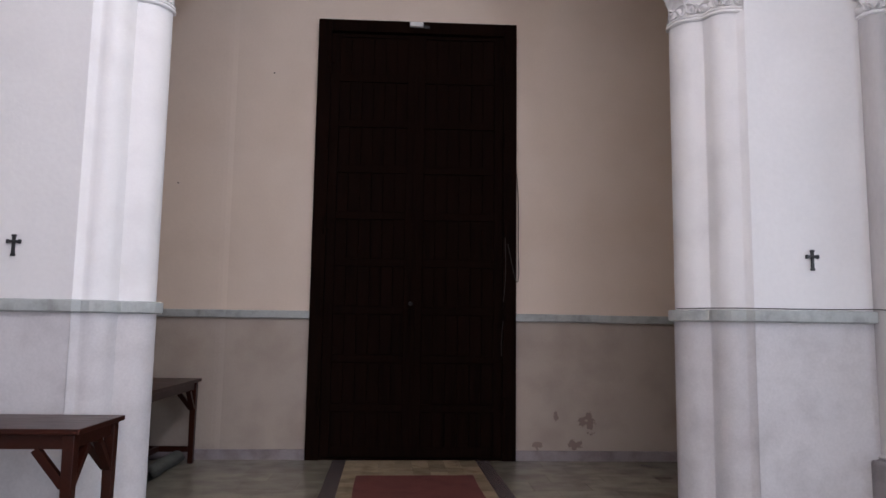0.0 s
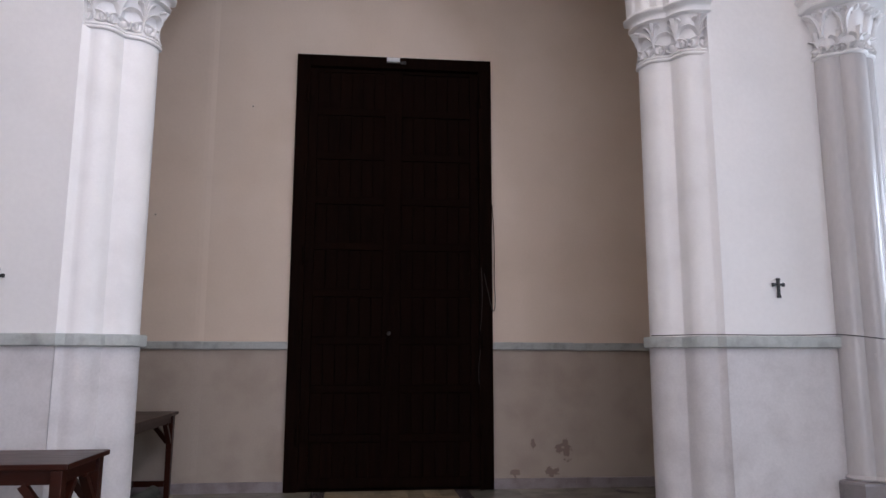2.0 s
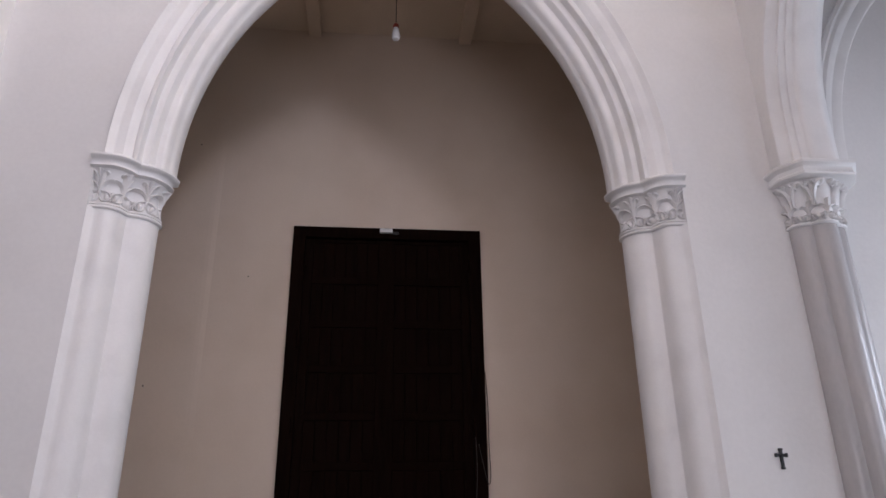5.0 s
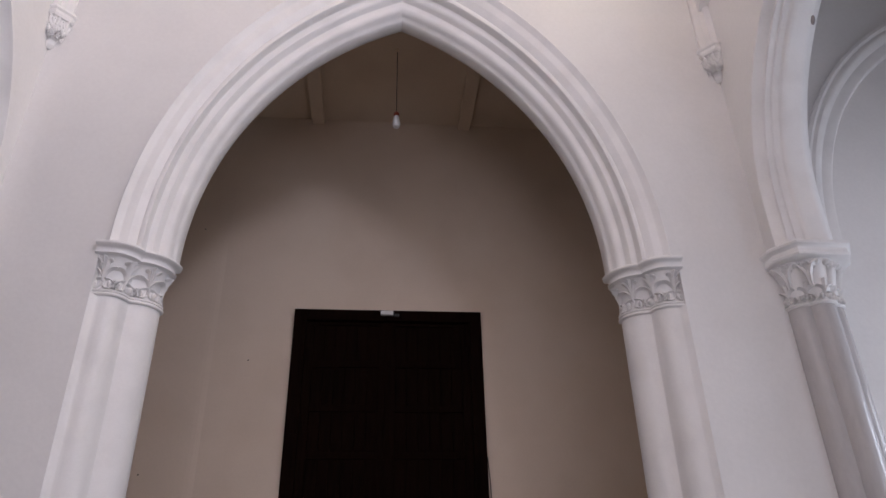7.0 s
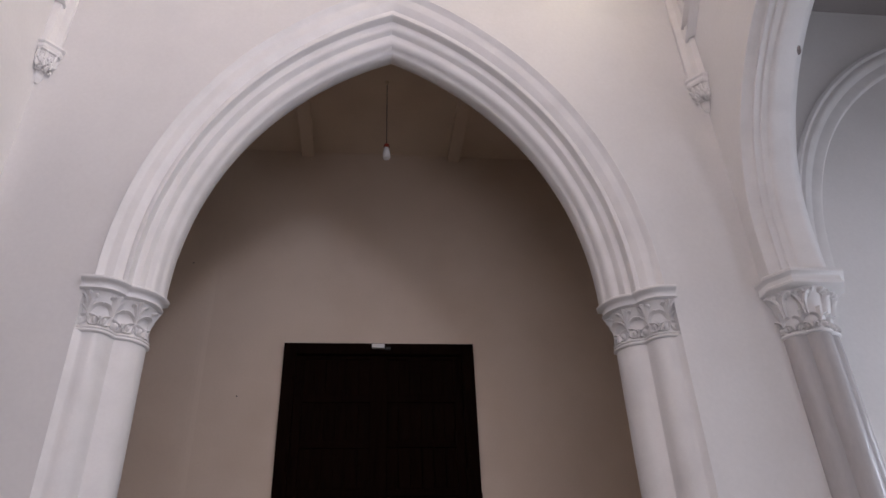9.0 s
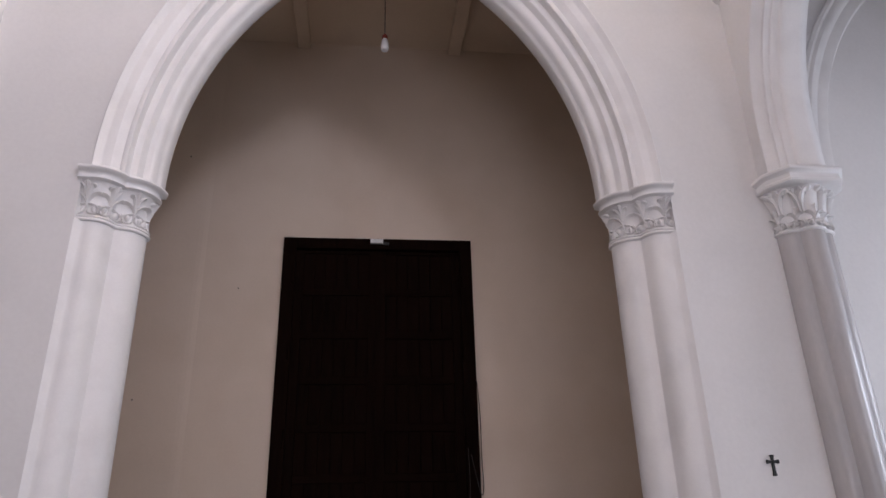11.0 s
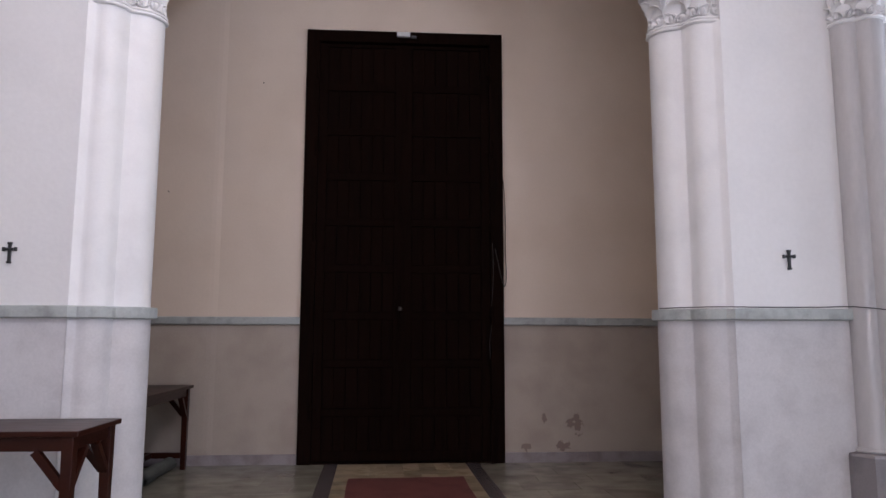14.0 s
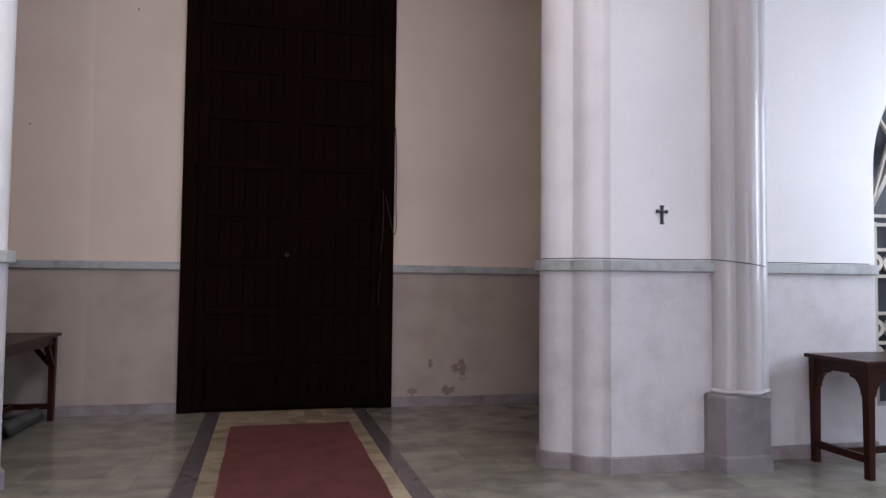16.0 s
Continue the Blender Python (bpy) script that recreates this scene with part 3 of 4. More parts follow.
def jamb_capital(side):
    """Capital over the two shafts: necking ring, flaring bell with carved leaves, moulded abacus."""
    g = side
    path = jamb_path(side)[:-1]
    path = [(CX + side * 2.035, WEST + 0.03)] + path[2:]
    cap = tagged(empty("pier_capital", (0, 0, 0)), "white stucco capital carved with leaves on clustered shafts", "capital", "capitals of the great arch")
    solid = lambda prof: sweep(bmesh.new(), path, [(g * d, z) for d, z in prof])
    part("necking", solid([(-0.01, 3.262), (0.012, 3.264), (0.019, 3.271), (0.018, 3.280), (0.004, 3.286), (0.004, 3.290), (0.014, 3.295), (0.013, 3.304), (-0.006, 3.309)]), STUCCO, cap, "", True)
    bell = [(-0.008, 3.30), (-0.024, 3.34), (-0.024, 3.43), (-0.008, 3.49), (0.018, 3.54), (0.026, 3.56)]
    part("bell", solid(bell), STUCCO, cap, "", True)
    part("abacus", solid([(0.01, 3.548), (0.050, 3.550), (0.060, 3.555), (0.059, 3.562), (0.049, 3.566), (0.047, 3.575), (0.049, 3.592), (0.058, 3.602), (0.074, 3.605), (0.086, 3.611), (0.091, 3.618), (0.090, 3.63), (0.08, 3.637), (0.05, 3.64), (-0.035, 3.641)]), STUCCO, cap, "", True)
    flare = lambda z: next(d0 + (d1 - d0) * (z - z0) / (z1 - z0) for (d0, z0), (d1, z1) in zip([(-0.008, 0)] + bell, bell + [(0.026, 9)]) if z0 <= z <= z1)
    place, length = along(path, g, flare)
    for u in (0.065, 0.235, 0.40, 0.56):
        if u < length:
            carved_fan(place, u, 3.306, 0.245, 0.092, cap)
    return cap


jamb_capital(-1)
jamb_capital(1)


def respond_plan(side, k=1.0):
    """Plan of the clustered half-column at the end of the arcade."""
    cx, cy = side * 2.975, -2.55
    pts = []
    lobes = 3
    r0 = 0.172 * k
    start, stop = radians(172), radians(368)
    corners = [start + (stop - start) * i / lobes for i in range(lobes + 1)]
    nodes = [(cx + r0 * math.cos(a), cy + r0 * math.sin(a)) for a in corners]
    pts = [(nodes[0][0], AISLE_Y)]
    for p, q in zip(nodes, nodes[1:]):
        pts += bulge(p, q, -0.064 * k, 10)
    pts.append((nodes[-1][0], AISLE_Y))
    return [(x if side > 0 else x, y) for x, y in pts]


def respond(side):
    """Half-column of the nave arcade on a granite pedestal, with an acanthus capital."""
    col = tagged(empty("arcade_column", (0, 0, 0)), "glossy grey clustered half-column on a granite pedestal", "column", "columns of the nave arcade")
    cx = side * 2.94
    plan = respond_plan(side)
    part("shaft", sweep(bmesh.new(), plan, [(0.0, 0.50), (0.0, 3.235)]), SHAFT, col, "", True)
    oct_ = [(cx - 0.225, -2.40), (cx - 0.225, -2.62), (cx - 0.165, -2.735), (cx + 0.165, -2.735), (cx + 0.225, -2.62), (cx + 0.225, -2.40)]
    bm = sweep(bmesh.new(), oct_, [(-0.012, 0), (-0.012, 0.10), (-0.006, 0.11), (0.0, 0.115), (0.0, 0.485), (0.008, 0.5), (0.06, 0.508)])
    part("pedestal", bm, PEDESTAL, col, "dark grey granite pedestal")
    part("base_ring", sweep(bmesh.new(), plan, [(0.0, 0.505), (-0.012, 0.508), (-0.018, 0.518), (-0.012, 0.528), (0, 0.535)]), SHAFT, col, "", True)
    cap = part("capital", sweep(bmesh.new(), plan, [(0.0, 3.225), (-0.012, 3.23), (-0.016, 3.238), (-0.010, 3.248), (0.004, 3.252), (0.010, 3.31), (0.002, 3.39), (-0.016, 3.46), (-0.045, 3.52), (-0.06, 3.56)]), STUCCO, col, "white carved foliage capital", True)
    ax = cx + side * 0.045
    oc = [(ax - 0.30, -2.44), (ax - 0.30, -2.71), (ax - 0.19, -2.865), (ax + 0.19, -2.865), (ax + 0.30, -2.71), (ax + 0.30, -2.44)]
    part("abacus", sweep(bmesh.new(), oc, [(0.22, 3.546), (0.03, 3.55), (0.01, 3.555), (0.006, 3.57), (0.014, 3.578), (0.014, 3.61), (0.004, 3.622), (-0.012, 3.634), (-0.015, 3.65), (-0.004, 3.662), (0.05, 3.665), (0.14, 3.666)]), STUCCO, col, "", True)
    part("impost", boxm(cx - 0.17, cx + 0.25, -2.80, -2.46, 3.6, 3.672), STUCCO, col)
    bell = [(-0.004, 3.252), (-0.010, 3.31), (-0.002, 3.39), (0.016, 3.46), (0.045, 3.52), (0.06, 3.56)]
    flare = lambda z: next(d0 + (d1 - d0) * (z - z0) / (z1 - z0) for (d0, z0), (d1, z1) in zip([(-0.004, 0)] + bell, bell + [(0.06, 9)]) if z0 <= z <= z1)
    place, length = along(plan, -1, flare)
    for k in range(7):
        carved_fan(place, length * (k + 0.5) / 7, 3.250, 0.165, 0.056, cap, 3)
    for k in range(6):
        carved_scroll(place, length * (k + 0.5) / 6, 3.36, 0.19, 0.066, cap)
    return col


respond(1)
respond(-1)

# unseen frames added round the two high nave fill lamps; the wall stays solid
for wy, wz, ww, wh in ((-4.0, 8.85, 1.3, 1.2), (-9.5, 7.3, 2.3, 1.7)):
    cl = tagged(empty("fill_lamp_frame", (NAVE, wy, wz)), "unseen white frame added round a high nave fill lamp", "window", "clerestory windows")
    fr = bmesh.new()
    for z in (-wh / 2 - 0.05, wh / 2):
        box(fr, -0.05, 0.0, -ww / 2 - 0.05, ww / 2 + 0.05, z, z + 0.05, 0.004)
    for y in (-ww / 2 - 0.05, ww / 2):
        box(fr, -0.048, 0.0, y, y + 0.05, -wh / 2, wh / 2, 0.004)
    part("window_frame", fr, STUCCO, cl)

# ---- nave arcade walls ----
AY, AA, AR, AZ = -4.40, 1.65, 1.84, 4.0
ARCADE = [(0.0, 0.0), (0.0, -0.022), (0.012, -0.03), (0.03, -0.028), (0.038, -0.012), (0.05, 0.02), (0.075, 0.05), (0.10, 0.055), (0.108, 0.047), (0.12, 0.05), (0.125, 0.07),
          (0.12, 0.09), (0.128, 0.10), (0.145, 0.10), (0.155, 0.115), (0.152, 0.135), (0.16, 0.15), (0.175, 0.155), (0.19, 0.17), (0.195, 0.20), (0.195, 0.30), (0.19, 0.33), (0.16, 0.35), (0.10, 0.40), (0.0, 0.43)]
for side, nm in ((-1, "left"), (1, "right")):
    turn = lambda p, s=side: (s * (NAVE + p[1]), p[0], p[2])
    bm = bmesh.new()
    arch_wall(bm, REAR, AISLE_Y - 0.02, 0.0, 0.42, TOP, AY, AA + 0.02, AA, 4.0, AR, split=-1, low=3.66)
    for v in bm.verts:
        v.co = turn(v.co)
    tagged(obj("wall_arcade_" + nm, bm, [WHITE, WHITE]), "white nave wall above the arcade arch", "wall", kind="structure")
    bm = moulded_arch(bmesh.new(), AY, AZ, ARCADE, AA + 0.02, AR + 0.02, AA - 0.085, AR - 0.13, depth=0.195, swap=turn)
    leg = [(AY + AA + 0.02 - u * 0.54, y) for u, y in ARCADE]
    for s in (1, -1):
        grid(bm, [[turn((AY + s * (q[0] - AY), q[1], z)) for q in leg] for z in (3.664, AZ)])
    tagged(obj("arcade_arch_" + nm, bm, STUCCO, True), "white moulded arch of the nave arcade", "arch", kind="structure")
    # the next pier of the arcade, behind the viewer
    bm = plain_wall(bmesh.new(), side * 2.76 if side > 0 else -3.16, 3.16 if side > 0 else -2.76, REAR, AY - AA - 0.02, 0, 3.66)
    for v in bm.verts:
        if v.co.y < -10:
            v.co.y = AY - AA - 0.55
    tagged(obj("wall_arcade_pier_" + nm, bm, [DADO, WHITE]), "plain pier of the nave arcade", "pier", kind="structure")

    # aisle: end wall, flank wall with window openings, ceiling
    bm = bmesh.new()
    if side > 0:
        arch_wall(bm, NAVE + 0.03, AISLE_X, AISLE_Y, -2.12, 7.0, 4.86, 0.64, 0.64, 2.08, 0.98, split=1.345)
    else:
        plain_wall(bm, -AISLE_X, -NAVE - 0.06, AISLE_Y, -2.12, 0, 7.0)
    tagged(obj("wall_aisle_end_" + nm, bm, [DADO, WHITE]), "white end wall of the side aisle", "wall", kind="structure")
    bm = bmesh.new()
    spans = [(REAR, -8.1), (-6.7, -4.3), (-2.9, AISLE_Y + 0.3)]
    for ya, yb in spans:
        plain_wall(bm, side * AISLE_X if side > 0 else -AISLE_X - 0.25, AISLE_X + 0.25 if side > 0 else -AISLE_X, ya, yb, 0, 7.0)
    for ya, yb in ((-8.1, -6.7), (-4.3, -2.9)):
        xa, xb = (AISLE_X, AISLE_X + 0.25) if side > 0 else (-AISLE_X - 0.25, -AISLE_X)
        plain_wall(bm, xa, xb, ya, yb, 0, 1.2, split=1.1)
        plain_wall(bm, xa, xb, ya, yb, 3.25, 7.0, split=3.3)
    tagged(obj("wall_flank_" + nm, bm, [DADO, WHITE]), "white aisle wall with tall window openings", "wall", kind="structure")
    xa, xb = (NAVE + 0.2, AISLE_X + 0.25) if side > 0 else (-AISLE_X - 0.25, -NAVE - 0.2)
    tagged(obj("ceiling_aisle_" + nm, boxm(xa, xb, REAR, -2.1, 6.9, 7.05), AISLECEIL), "dull grey aisle ceiling", "ceiling", kind="structure")
    # blind arch on the aisle end wall
    prof = [(0.0, AISLE_Y), (0.0, AISLE_Y - 0.04), (0.03, AISLE_Y - 0.05), (0.06, AISLE_Y - 0.035), (0.09, AISLE_Y - 0.05), (0.13, AISLE_Y - 0.045), (0.17, AISLE_Y - 0.02), (0.25, AISLE_Y - 0.03), (0.27, AISLE_Y - 0.025), (0.29, AISLE_Y)]
    bm = moulded_arch(bmesh.new(), side * 5.1, 3.8, prof, 1.86, 2.72, 1.62, 2.40, depth=0.29)
    tagged(obj("blind_arch_" + nm, bm, STUCCO, True), "white moulded wall arch in the side aisle", "arch", kind="structure")

tagged(obj("wall_rear", boxm(-AISLE_X, AISLE_X, REAR - 0.25, REAR, 0, TOP), PLAIN), "plain wall that closes the church", "wall", kind="structure")
tagged(obj("ceiling_nave", boxm(-NAVE - 0.3, NAVE + 0.3, REAR - 0.2, -2.0, TOP, TOP + 0.15), CEIL), "pale nave ceiling", "ceiling", kind="structure")


# ---- corbels and vault ribs in the nave corners ----
def corbel(side):
    c = tagged(empty("wall_corbel", (side * NAVE, WEST, 5.33)), "small white carved corbel carrying vault ribs", "corbel", "corbels of the nave vault")
    s = side
    bm = bmesh.new()
    path = lambda w: [(-s * w, 0.02), (-s * w, -0.3 * w), (-s * 0.35 * w, -w), (s * 0.02, -w)]
    rows = []
    for w, z in ((0.02, 0.0), (0.045, 0.03), (0.06, 0.10), (0.085, 0.19), (0.115, 0.255), (0.13, 0.26), (0.14, 0.28), (0.135, 0.31), (0.15, 0.325), (0.15, 0.345), (0.10, 0.35)):
        rows.append([(x, y, z) for x, y in path(w)])
    grid(bm, rows)
    bell = part("bracket", bm, STUCCO, c)
    for k, a in enumerate((200, 235, 262)):
        o = new("carved_leaf", LEAF)
        ang = radians(a if s > 0 else 540 - a)
        o.matrix_basis = Matrix.Translation((0.07 * math.cos(ang), 0.07 * math.sin(ang), 0.07)) @ Matrix.Rotation(ang + math.pi / 2, 4, "Z") @ Matrix.Rotation(radians(14), 4, "X") @ Matrix.Diagonal((0.75, 1, 0.95, 1))
        o.parent = bell
    return c


def rib(side):
    """Corner shaft over the corbel, which forks into ribs along the two walls and across the vault."""
    s = side
    e = tagged(empty("vault_rib", (s * NAVE, WEST, 5.68)), "white moulded vault rib rising from the corbel", "rib", "ribs of the nave vault")
    bm = bmesh.new()
    plan = [(-s * 0.115, 0.01), (-s * 0.115, -0.03), (-s * 0.07, -0.055), (-s * 0.055, -0.11), (-s * 0.02, -0.12), (s * 0.02, -0.12)]
    grid(bm, [[(x, y, z) for x, y in plan] for z in (0.0, 0.7, 1.6, 2.4)])
    part("corner_shaft", bm, STUCCO, e, "", True)
    bm = bmesh.new()
    sec = [(-0.05, 0.0), (-0.05, 0.04), (-0.03, 0.05), (-0.02, 0.09), (0.0, 0.10), (0.02, 0.09), (0.03, 0.05), (0.05, 0.04), (0.05, 0.0)]
    for off in (0.0, 0.13):
        rows = []
        for i in range(15):
            t = i / 14
            y, z = -0.10 - 2.0 * t, 0.42 + off * 1.3 + 1.9 * (1 - (1 - t) ** 1.8) * 0.62
            rows.append([(-s * (h * 0.9 - 0.004), y + u * 0.8, z - u * 0.6) for u, h in sec])
        grid(bm, rows)
    part("wall_rib", bm, STUCCO, e, "", True)
    return e


for s in (-1, 1):
    corbel(s)
    rib(s)

# ---- small spot lamp above the crown of the arch ----
spot = tagged(empty("spot_lamp", (-0.06, WEST, 6.86)), "small white cylindrical spot lamp on the wall", "lamp")
bm = lathe(bmesh.new(), [(0.03, -0.10), (0.045, -0.095), (0.048, -0.02), (0.048, 0.05), (0.03, 0.075), (0.012, 0.08)], 18)
bmesh.ops.rotate(bm, verts=bm.verts[:], cent=(0, 0, 0), matrix=Matrix.Rotation(radians(-18), 3, "X"))
bmesh.ops.translate(bm, verts=bm.verts[:], vec=(0, -0.11, -0.03))
part("body", bm, PLASTIC, spot, "", True)
part("wall_plate", boxm(-0.04, 0.04, -0.02, 0.0, -0.05, 0.07, 0.005), PLASTIC, spot)
part("arm", beam(bmesh.new(), (0, -0.015, 0.03), (0, -0.10, 0.02), 0.018, 0.018), PLASTIC, spot)

# ---- hanging bulb in the vestibule ----
BY = -1.25
lamp = tagged(empty("hanging_bulb", (0.018, BY, 5.765)), "bare white lamp bulb on a thin hanging cord", "lamp")
part("bulb", lathe(bmesh.new(), [(0.004, 0.0), (0.030, 0.004), (0.039, 0.018), (0.041, 0.045), (0.038, 0.08), (0.031, 0.115), (0.026, 0.14)], 18), GLASSW, lamp, "white opal bulb", True)
part("holder", lathe(bmesh.new(), [(0.029, 0.138), (0.031, 0.15), (0.029, 0.178), (0.016, 0.19), (0.010, 0.205), (0.004, 0.21)], 14), REDPL, lamp, "red-brown lamp holder", True)
part("cord", lathe(bmesh.new(), [(0.004, 0.205), (0.004, 1.06)], 6), CABLE, lamp, "dark cord")
part("ceiling_rose", lathe(bmesh.new(), [(0.008, 1.02), (0.022, 1.035), (0.024, 1.056)], 14), CEIL, lamp)


# ---- wall crosses ----
def wall_cross(x, z, y=WEST):
    c = tagged(empty("wall_cross", (x, y, z)), "small black cross with flared arms on the white wall", "cross", "crosses on the piers")
    bm = bmesh.new()
    box(bm, -0.0085, 0.0085, -0.014, 0.0, -0.058, 0.05, 0.002)
    box(bm, -0.034, 0.034, -0.0135, 0.0, 0.011, 0.028, 0.002)
    for cx_, cz, dx, dz in ((0, 0.054, 0.012, 0.007), (0, -0.058, 0.0125, 0.007), (-0.034, 0.0195, 0.007, 0.012), (0.034, 0.0195, 0.007, 0.012)):
        box(bm, cx_ - dx, cx_ + dx, -0.0155, 0.0, cz - dz, cz + dz, 0.003)
    part("cross_body", bm, BLACK, c)
    pin = lathe(bmesh.new(), [(0.008, 0.0), (0.008, 0.006), (0.004, 0.009)], 10)
    for v in pin.verts:
        v.co = (v.co.x, -0.0135 - v.co.z, v.co.y + 0.0195)
    part("boss", pin, BLACK, c)
    return c


wall_cross(2.408, 1.687)
wall_cross(-2.328, 1.688)


# ---- nails in the vestibule wall, cap on the arcade arch ----
for x, y, z in ((-2.278, -0.009, 2.585), (-1.408, 0.0, 3.705), (-2.038, -0.009, 5.208)):
    bm = lathe(bmesh.new(), [(0.002, 0.0), (0.002, 0.012), (0.007, 0.014), (0.0075, 0.017), (0.002, 0.019)], 8)
    for v in bm.verts:
        v.co = (v.co.x, -v.co.z, v.co.y)
    n_ = obj("wall_nail", bm, OLDMETAL, True)
    n_.location = (x, y, z)
    tagged(n_, "short dark nail in the cream wall", "nail", "nails in the vestibule wall")
bm = lathe(bmesh.new(), [(0.034, -0.03), (0.034, 0.008), (0.028, 0.016), (0.01, 0.02)], 16)
for v in bm.verts:
    v.co = (-v.co.z * 0.55 + v.co.x * 0.2, v.co.x * 0.9 - v.co.z * 0.45, v.co.y - v.co.z * 0.5)
cap_ = obj("blanking_cap", bm, SKIRT, True)
cap_.location = (2.885, -3.59, 5.03)
tagged(cap_, "small round grey cap on the arch moulding", "cap")


# ---- tables ----
def bracket(bm, at, sx, sy, reach, drop, thick):
    """A solid corner bracket with a hollow curved edge, its square corner at at; it reaches along sx or sy and down."""
    out = []
    for i in range(9):
        a = i / 8 * math.pi / 2
        out.append((reach * (1 - math.sin(a)) + 0.02 * math.sin(a), -drop * (1 - math.cos(a)) - 0.02 * math.cos(a)))
    prof = [(0.0, 0.0), (reach, 0.0)] + out + [(0.0, -drop)]
    sides = []
    for t in (-thick / 2, thick / 2):
        sides.append([bm.verts.new((at[0] + (sx * p if sx else t), at[1] + (sy * p if sy else t), at[2] + q)) for p, q in prof])
    for ring in sides:
        bm.faces.new(ring)
    for i in range(len(prof)):
        j = (i + 1) % len(prof)
        bm.faces.new((sides[0][i], sides[0][j], sides[1][j], sides[1][i]))
    return bm


def table(x, y, w, d, h=0.75, curved=False):
    """A plain wooden table with its far right corner at the origin side: centre x, y; w along x, d along y."""
    e = tagged(empty("side_table", (x, y, 0)), "varnished red-brown wooden table with bracketed legs", "table", "wooden side tables")
    part("tabletop", boxm(-w / 2, w / 2, -d / 2, d / 2, h - 0.028, h, 0.006), TABLEWOOD, e)
    iw, idp = w / 2 - 0.055, d / 2 - 0.04
    for s in (-1, 1):
        part("apron", boxm(-iw + 0.03, iw - 0.03, s * idp - 0.01, s * idp + 0.01, h - 0.098, h - 0.029), TABLEWOOD, e)
        part("apron", boxm(s * iw - 0.01, s * iw + 0.01, -idp + 0.03, idp - 0.03, h - 0.098, h - 0.029), TABLEWOOD, e)
    for sx in (-1, 1):
        for sy in (-1, 1):
            leg = boxm(sx * iw - 0.028, sx * iw + 0.028, sy * idp - 0.028, sy * idp + 0.028, 0, h - 0.03, 0.004)
            for v in leg.verts:
                if v.co.z < 0.1:
                    v.co.x += (sx * iw - v.co.x) * 0.2
                    v.co.y += (sy * idp - v.co.y) * 0.2
            part("leg", leg, TABLEWOOD, e)
            if curved:
                part("corner_bracket", bracket(bmesh.new(), (sx * (iw - 0.026), sy * idp, h - 0.096), -sx, 0, 0.13, 0.13, 0.03), TABLEWOOD, e)
                part("corner_bracket", bracket(bmesh.new(), (sx * iw, sy * (idp - 0.026), h - 0.096), 0, -sy, 0.11, 0.13, 0.03), TABLEWOOD, e)
                continue
            part("knee_brace", beam(bmesh.new(), (sx * (iw - 0.02), sy * idp, h - 0.27), (sx * (iw - 0.16), sy * idp, h - 0.10), 0.03, 0.04), TABLEWOOD, e)
            part("knee_brace", beam(bmesh.new(), (sx * iw, sy * (idp - 0.02), h - 0.27), (sx * iw, sy * (idp - 0.16), h - 0.10), 0.04, 0.03), TABLEWOOD, e)
    if w > d:
        for s in (-1, 1):
            part("stretcher", boxm(s * iw - 0.014, s * iw + 0.014, -idp + 0.027, idp - 0.027, 0.10, 0.15, 0.003), TABLEWOOD, e)
        part("stretcher", boxm(-iw + 0.014, iw - 0.014, -0.014, 0.014, 0.102, 0.148, 0.003), TABLEWOOD, e)
    else:
        for s in (-1, 1):
            part("stretcher", boxm(-iw + 0.027, iw - 0.027, s * idp - 0.014, s * idp + 0.014, 0.10, 0.15, 0.003), TABLEWOOD, e)
        part("stretcher", boxm(-0.014, 0.014, -idp + 0.014, idp - 0.014, 0.102, 0.148, 0.003), TABLEWOOD, e)
    return e


table(-2.01, -3.0, 0.87, 0.53)
table(-2.27, -0.86, 0.70, 1.42)
table(4.10, -2.78, 1.10, 0.54, curved=True)

# rolled matting under the far table
bm = bmesh.new()
rows = []
for yy in [i / 10 for i in range(11)]:
    rows.append([((0.022 + 0.040 * i / 47) * math.cos(i * 6 * math.pi / 47) + 0.006 * math.sin(yy * 9), -0.18 - 0.75 * yy, 0.062 + (0.022 + 0.040 * i / 47) * math.sin(i * 6 * math.pi / 47) + 0.003 * math.sin(yy * 14)) for i in range(48)])
grid(bm, rows)
roll = obj("rolled_mat", bm, SACK, True)
roll.location = (-2.09, 0.0, 0.0)
tagged(roll, "grey rolled-up mat lying under the table", "mat")

# ---- cable along the pier rail and over the column ----
pts = [(1.66, -2.33, 1.386), (1.80, -2.52, 1.388), (1.98, -2.60, 1.388), (2.2, -2.60, 1.386), (2.6, -2.60, 1.387), (2.74, -2.63, 1.392), (2.80, -2.68, 1.386), (2.90, -2.755, 1.37), (3.02, -2.76, 1.355), (3.12, -2.69, 1.348), (3.17, -2.60, 1.35), (3.2, -2.50, 1.37), (3.27, -2.475, 1.386), (3.6, -2.47, 1.386), (4.15, -2.47, 1.386)]
tagged(tube("rail_cable", pts, 0.0032, CABLE), "thin black cable laid along the rail and round the column", "cable")


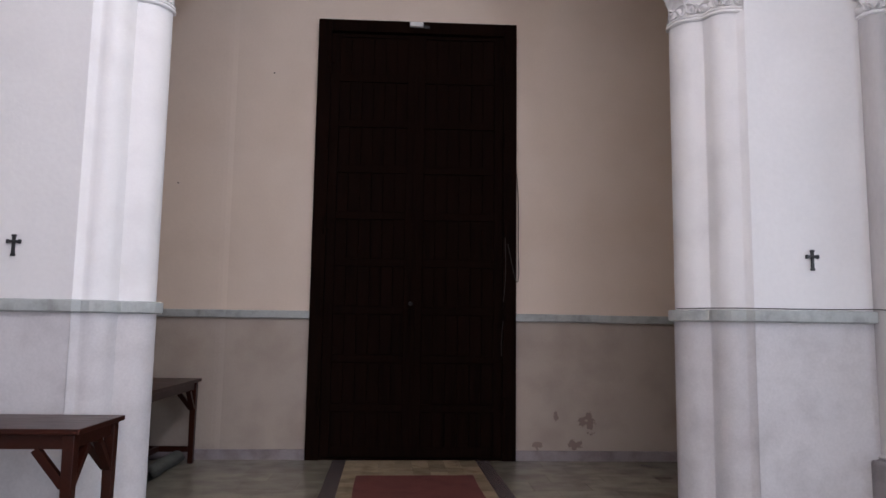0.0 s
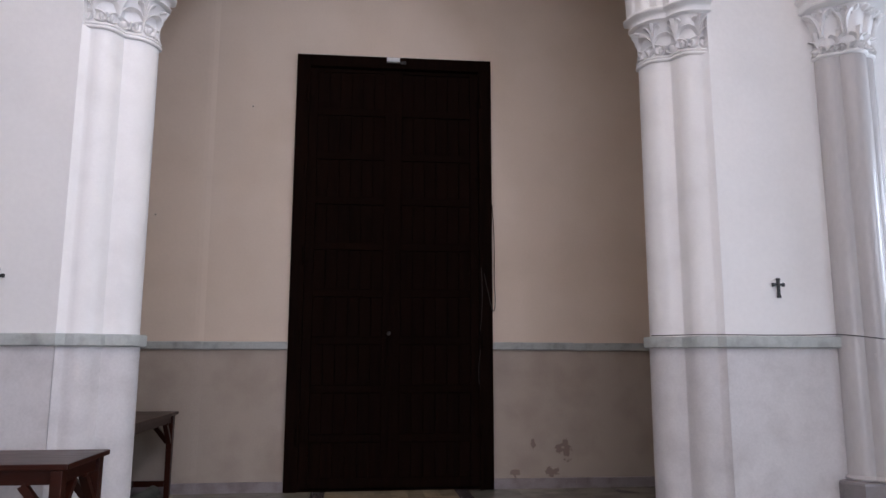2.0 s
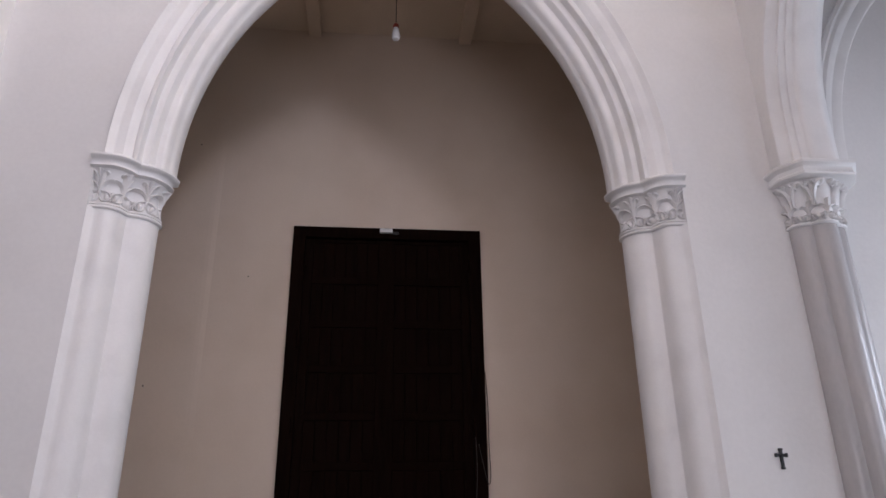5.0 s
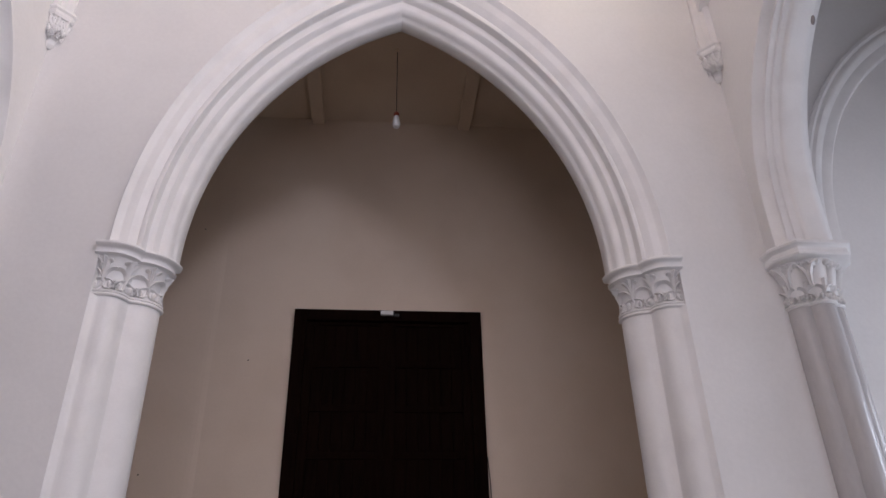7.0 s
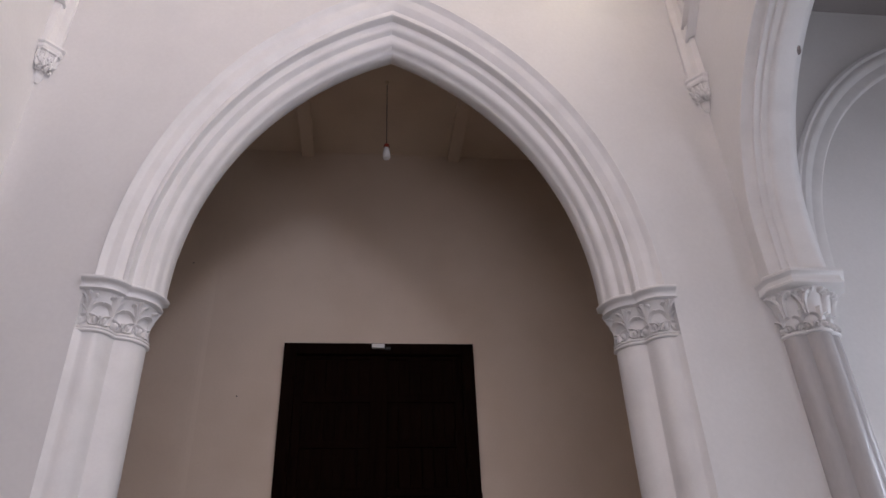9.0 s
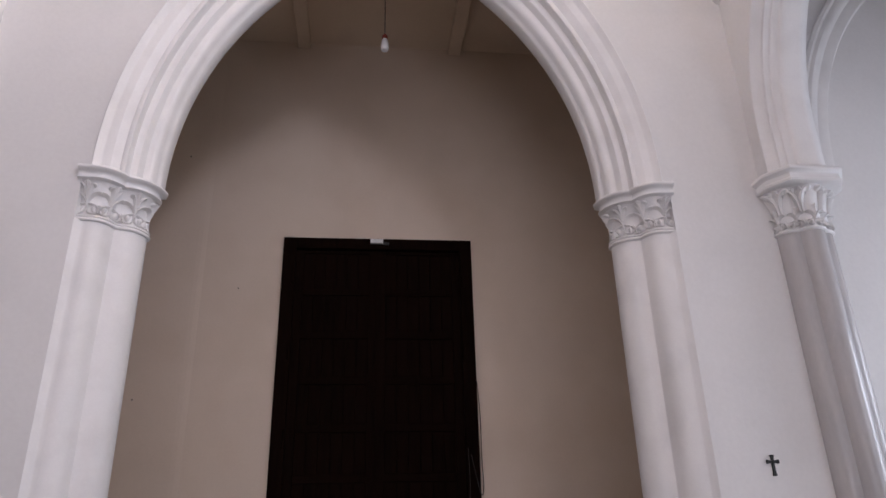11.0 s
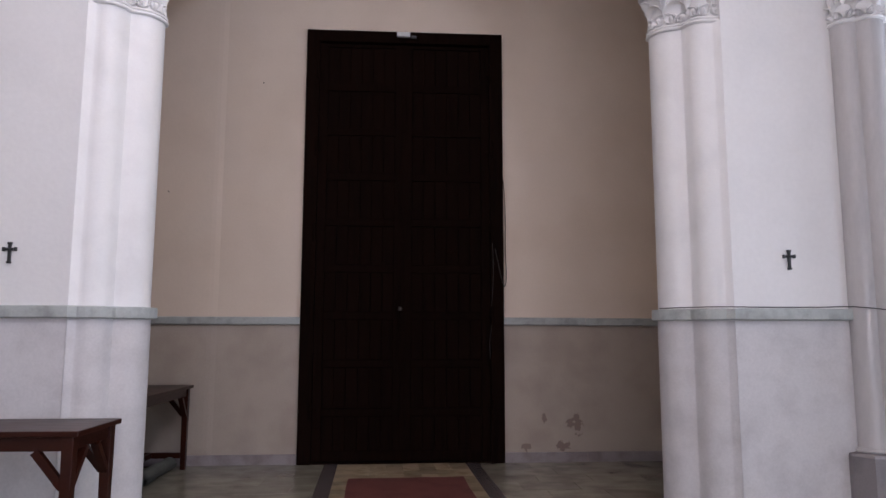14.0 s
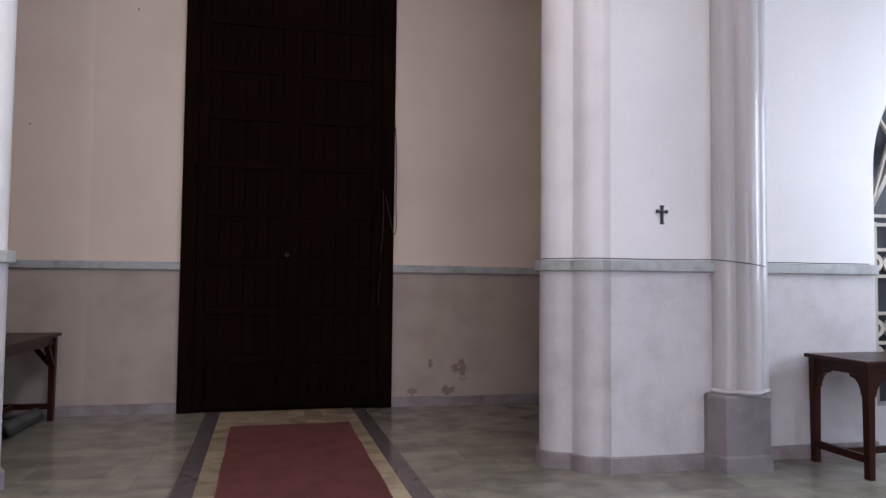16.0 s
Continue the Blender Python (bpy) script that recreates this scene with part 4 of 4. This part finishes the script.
# ---- aisle window with a cream grille ----
def grille_window():
    e = tagged(empty("window_1", (4.86, AISLE_Y, 0)), "pointed window with a cream ornamental grille over dark glass", "window", kind="structure")
    W, S, R = 0.64, 2.08, 0.98
    low = 0.35
    pane = bmesh.new()
    ring = [(x, S + z) for x, z in pointed(W, R, 12)]
    f = pane.faces.new([pane.verts.new((x, 0.16, z)) for x, z in [(W, low)] + ring + [(-W, low)]])
    ext = bmesh.ops.extrude_face_region(pane, geom=[f])
    bmesh.ops.translate(pane, verts=[v for v in ext["geom"] if isinstance(v, bmesh.types.BMVert)], vec=(0, 0.012, 0))
    part("pane", pane, PANE, e, "dark glass")
    part("window_sill", boxm(-W, W, 0.0, 0.33, 0.0, low, 0.004), DADO, e)
    fr = bmesh.new()
    line_o = [(W, low)] + ring + [(-W, low)]
    ring_i = [(x, S + z) for x, z in pointed(W - 0.05, R - 0.075, 12)]
    line_i = [(W - 0.05, low + 0.05)] + ring_i + [(-W + 0.05, low + 0.05)]
    rows = [[(x, 0.09, z) for x, z in line_o], [(x, 0.06, z) for x, z in line_o], [(x, 0.06, z) for x, z in line_i], [(x, 0.09, z) for x, z in line_i]]
    grid(fr, rows)
    part("window_frame", fr, GRILLE, e)
    for x in (-0.56, -0.42, -0.28, -0.14, 0, 0.14, 0.28, 0.42, 0.56):
        part("grille_bar", boxm(x - 0.017, x + 0.017, 0.075, 0.095, low + 0.02, S - 0.37 if abs(x) > 0.01 else S + 0.85), GRILLE, e)
    for z in (0.62, 0.80, 1.02, 1.30, 1.50, 1.69, 1.755):
        part("cross_bar", boxm(-W + 0.02, W - 0.02, 0.07, 0.10, z - 0.012, z + 0.012), GRILLE, e)
    for z in (0.71, 0.91, 1.40):
        for x in (-0.56, -0.42, -0.28, -0.14, 0.0, 0.14, 0.28, 0.42, 0.56):
            rb = bmesh.new()
            m = 14
            o_, i_ = 0.0695, 0.036
            for k in range(m):
                a, b = 2 * math.pi * k / m, 2 * math.pi * (k + 1) / m
                q = [(x + r * math.cos(t), yy, z + r * math.sin(t)) for yy in (0.073, 0.097) for t, r in ((a, o_), (b, o_), (b, i_), (a, i_))]
                v = [rb.verts.new(p) for p in q]
                for f4 in ((0, 1, 2, 3), (4, 5, 6, 7), (0, 1, 5, 4), (2, 3, 7, 6)):
                    rb.faces.new([v[j] for j in f4])
            part("grille_ring", rb, GRILLE, e)
    for s in (-1, 1):
        for a0 in (0.2, 0.38, 0.52):
            part("tracery_bar", beam(bmesh.new(), (0, 0.085, S - 0.32), (s * a0, 0.085, S + 0.9 * (1 - a0) ** 0.9), 0.022, 0.02), GRILLE, e)
            part("tracery_bar", beam(bmesh.new(), (s * 0.60, 0.085, S - 0.30), (s * (0.6 - a0), 0.085, S + 0.12 + a0 * 0.8), 0.02, 0.018), GRILLE, e)
    return e


grille_window()

# ---- floor pieces ----
SKEW = radians(1.9)


def strip(x, y):
    """Places along the aisle carpet, which runs a little askew to the door wall."""
    return (x * math.cos(SKEW) - y * math.sin(SKEW), x * math.sin(SKEW) + y * math.cos(SKEW))


def slab(w, d, h, name, material):
    me = bpy.data.meshes.new(name)
    bm = bmesh.new()
    box(bm, -w / 2, w / 2, -d / 2, d / 2, -0.02, h)
    bm.to_mesh(me)
    bm.free()
    me.materials.append(material)
    return me


tw, td = 0.46, 0.30
tile = slab(tw - 0.0018, td - 0.0018, 0.0, "marble_slab", TILE)
row = 0
y = -td / 2 - 0.0
while y > -4.6:
    x = -3.2 + (row % 2) * tw / 2 + random.uniform(-0.04, 0.04)
    while x < 5.2:
        near = y < -3.5 and x > 3.4
        if not near:
            o = new("marble_slab", tile)
            o.location = (x, y, 0.0)
            o.parent = floor
        x += tw
    y -= td
    row += 1
rest = bmesh.new()
box(rest, -AISLE_X, AISLE_X, REAR, y + td / 2, -0.02, 0.0)
for xa, xb in ((-AISLE_X, -3.44), (3.3, AISLE_X)):
    box(rest, xa, xb, y + td / 2, AISLE_Y, -0.02, -0.003)
o = part("floor_field", rest, TILE, floor)

for nm, x0, x1 in (("dark_band", -0.725, -0.602), ("dark_band", 0.602, 0.725)):
    bm = bmesh.new()
    for v in box(bm, x0, x1, -12, -0.02, -0.01, 0.005).verts:
        v.co.x, v.co.y = strip(v.co.x, v.co.y)
    part(nm, bm, BROWN, floor, "dark brown marble band")
tan_side, tan_end = slab(0.2, 0.148, 0.005, "tan_tile", TAN), slab(0.148, 0.17, 0.005, "tan_tile", TAN)
for i in range(44):
    for x in (-0.5, 0.5):
        o = new("tan_tile", tan_side)
        px, py = strip(x, -0.12 - i * 0.15)
        o.matrix_basis = pose(px, py, 0, 0, 0, math.degrees(SKEW))
        o.parent = floor
for j in range(4):
    for i in range(6):
        o = new("tan_tile", tan_end)
        px, py = strip(-0.3715 + 0.1486 * i, -0.12 - j * 0.173)
        o.matrix_basis = pose(px, py, 0, 0, 0, math.degrees(SKEW))
        o.parent = floor

bm = bmesh.new()
nx, ny = 12, 90
rows = []
for j in range(ny + 1):
    yy = -0.725 - 9.0 * j / ny
    rows.append([(*strip(-0.487 + 0.974 * i / nx + 0.007 + 0.003 * math.sin(yy * 7), yy), 0.014 + 0.0025 * noise.noise((i * 0.7, yy * 2, 0))) for i in range(nx + 1)])
grid(bm, rows)
for a in (0, nx):
    grid(bm, [[(r[a][0], r[a][1], 0.004) for r in rows], [r[a] for r in rows]])
grid(bm, [[(p[0], p[1], 0.004) for p in rows[0]], rows[0]])
tagged(obj("carpet_runner", bm, CARPET), "worn red carpet runner on the marble floor", "carpet")
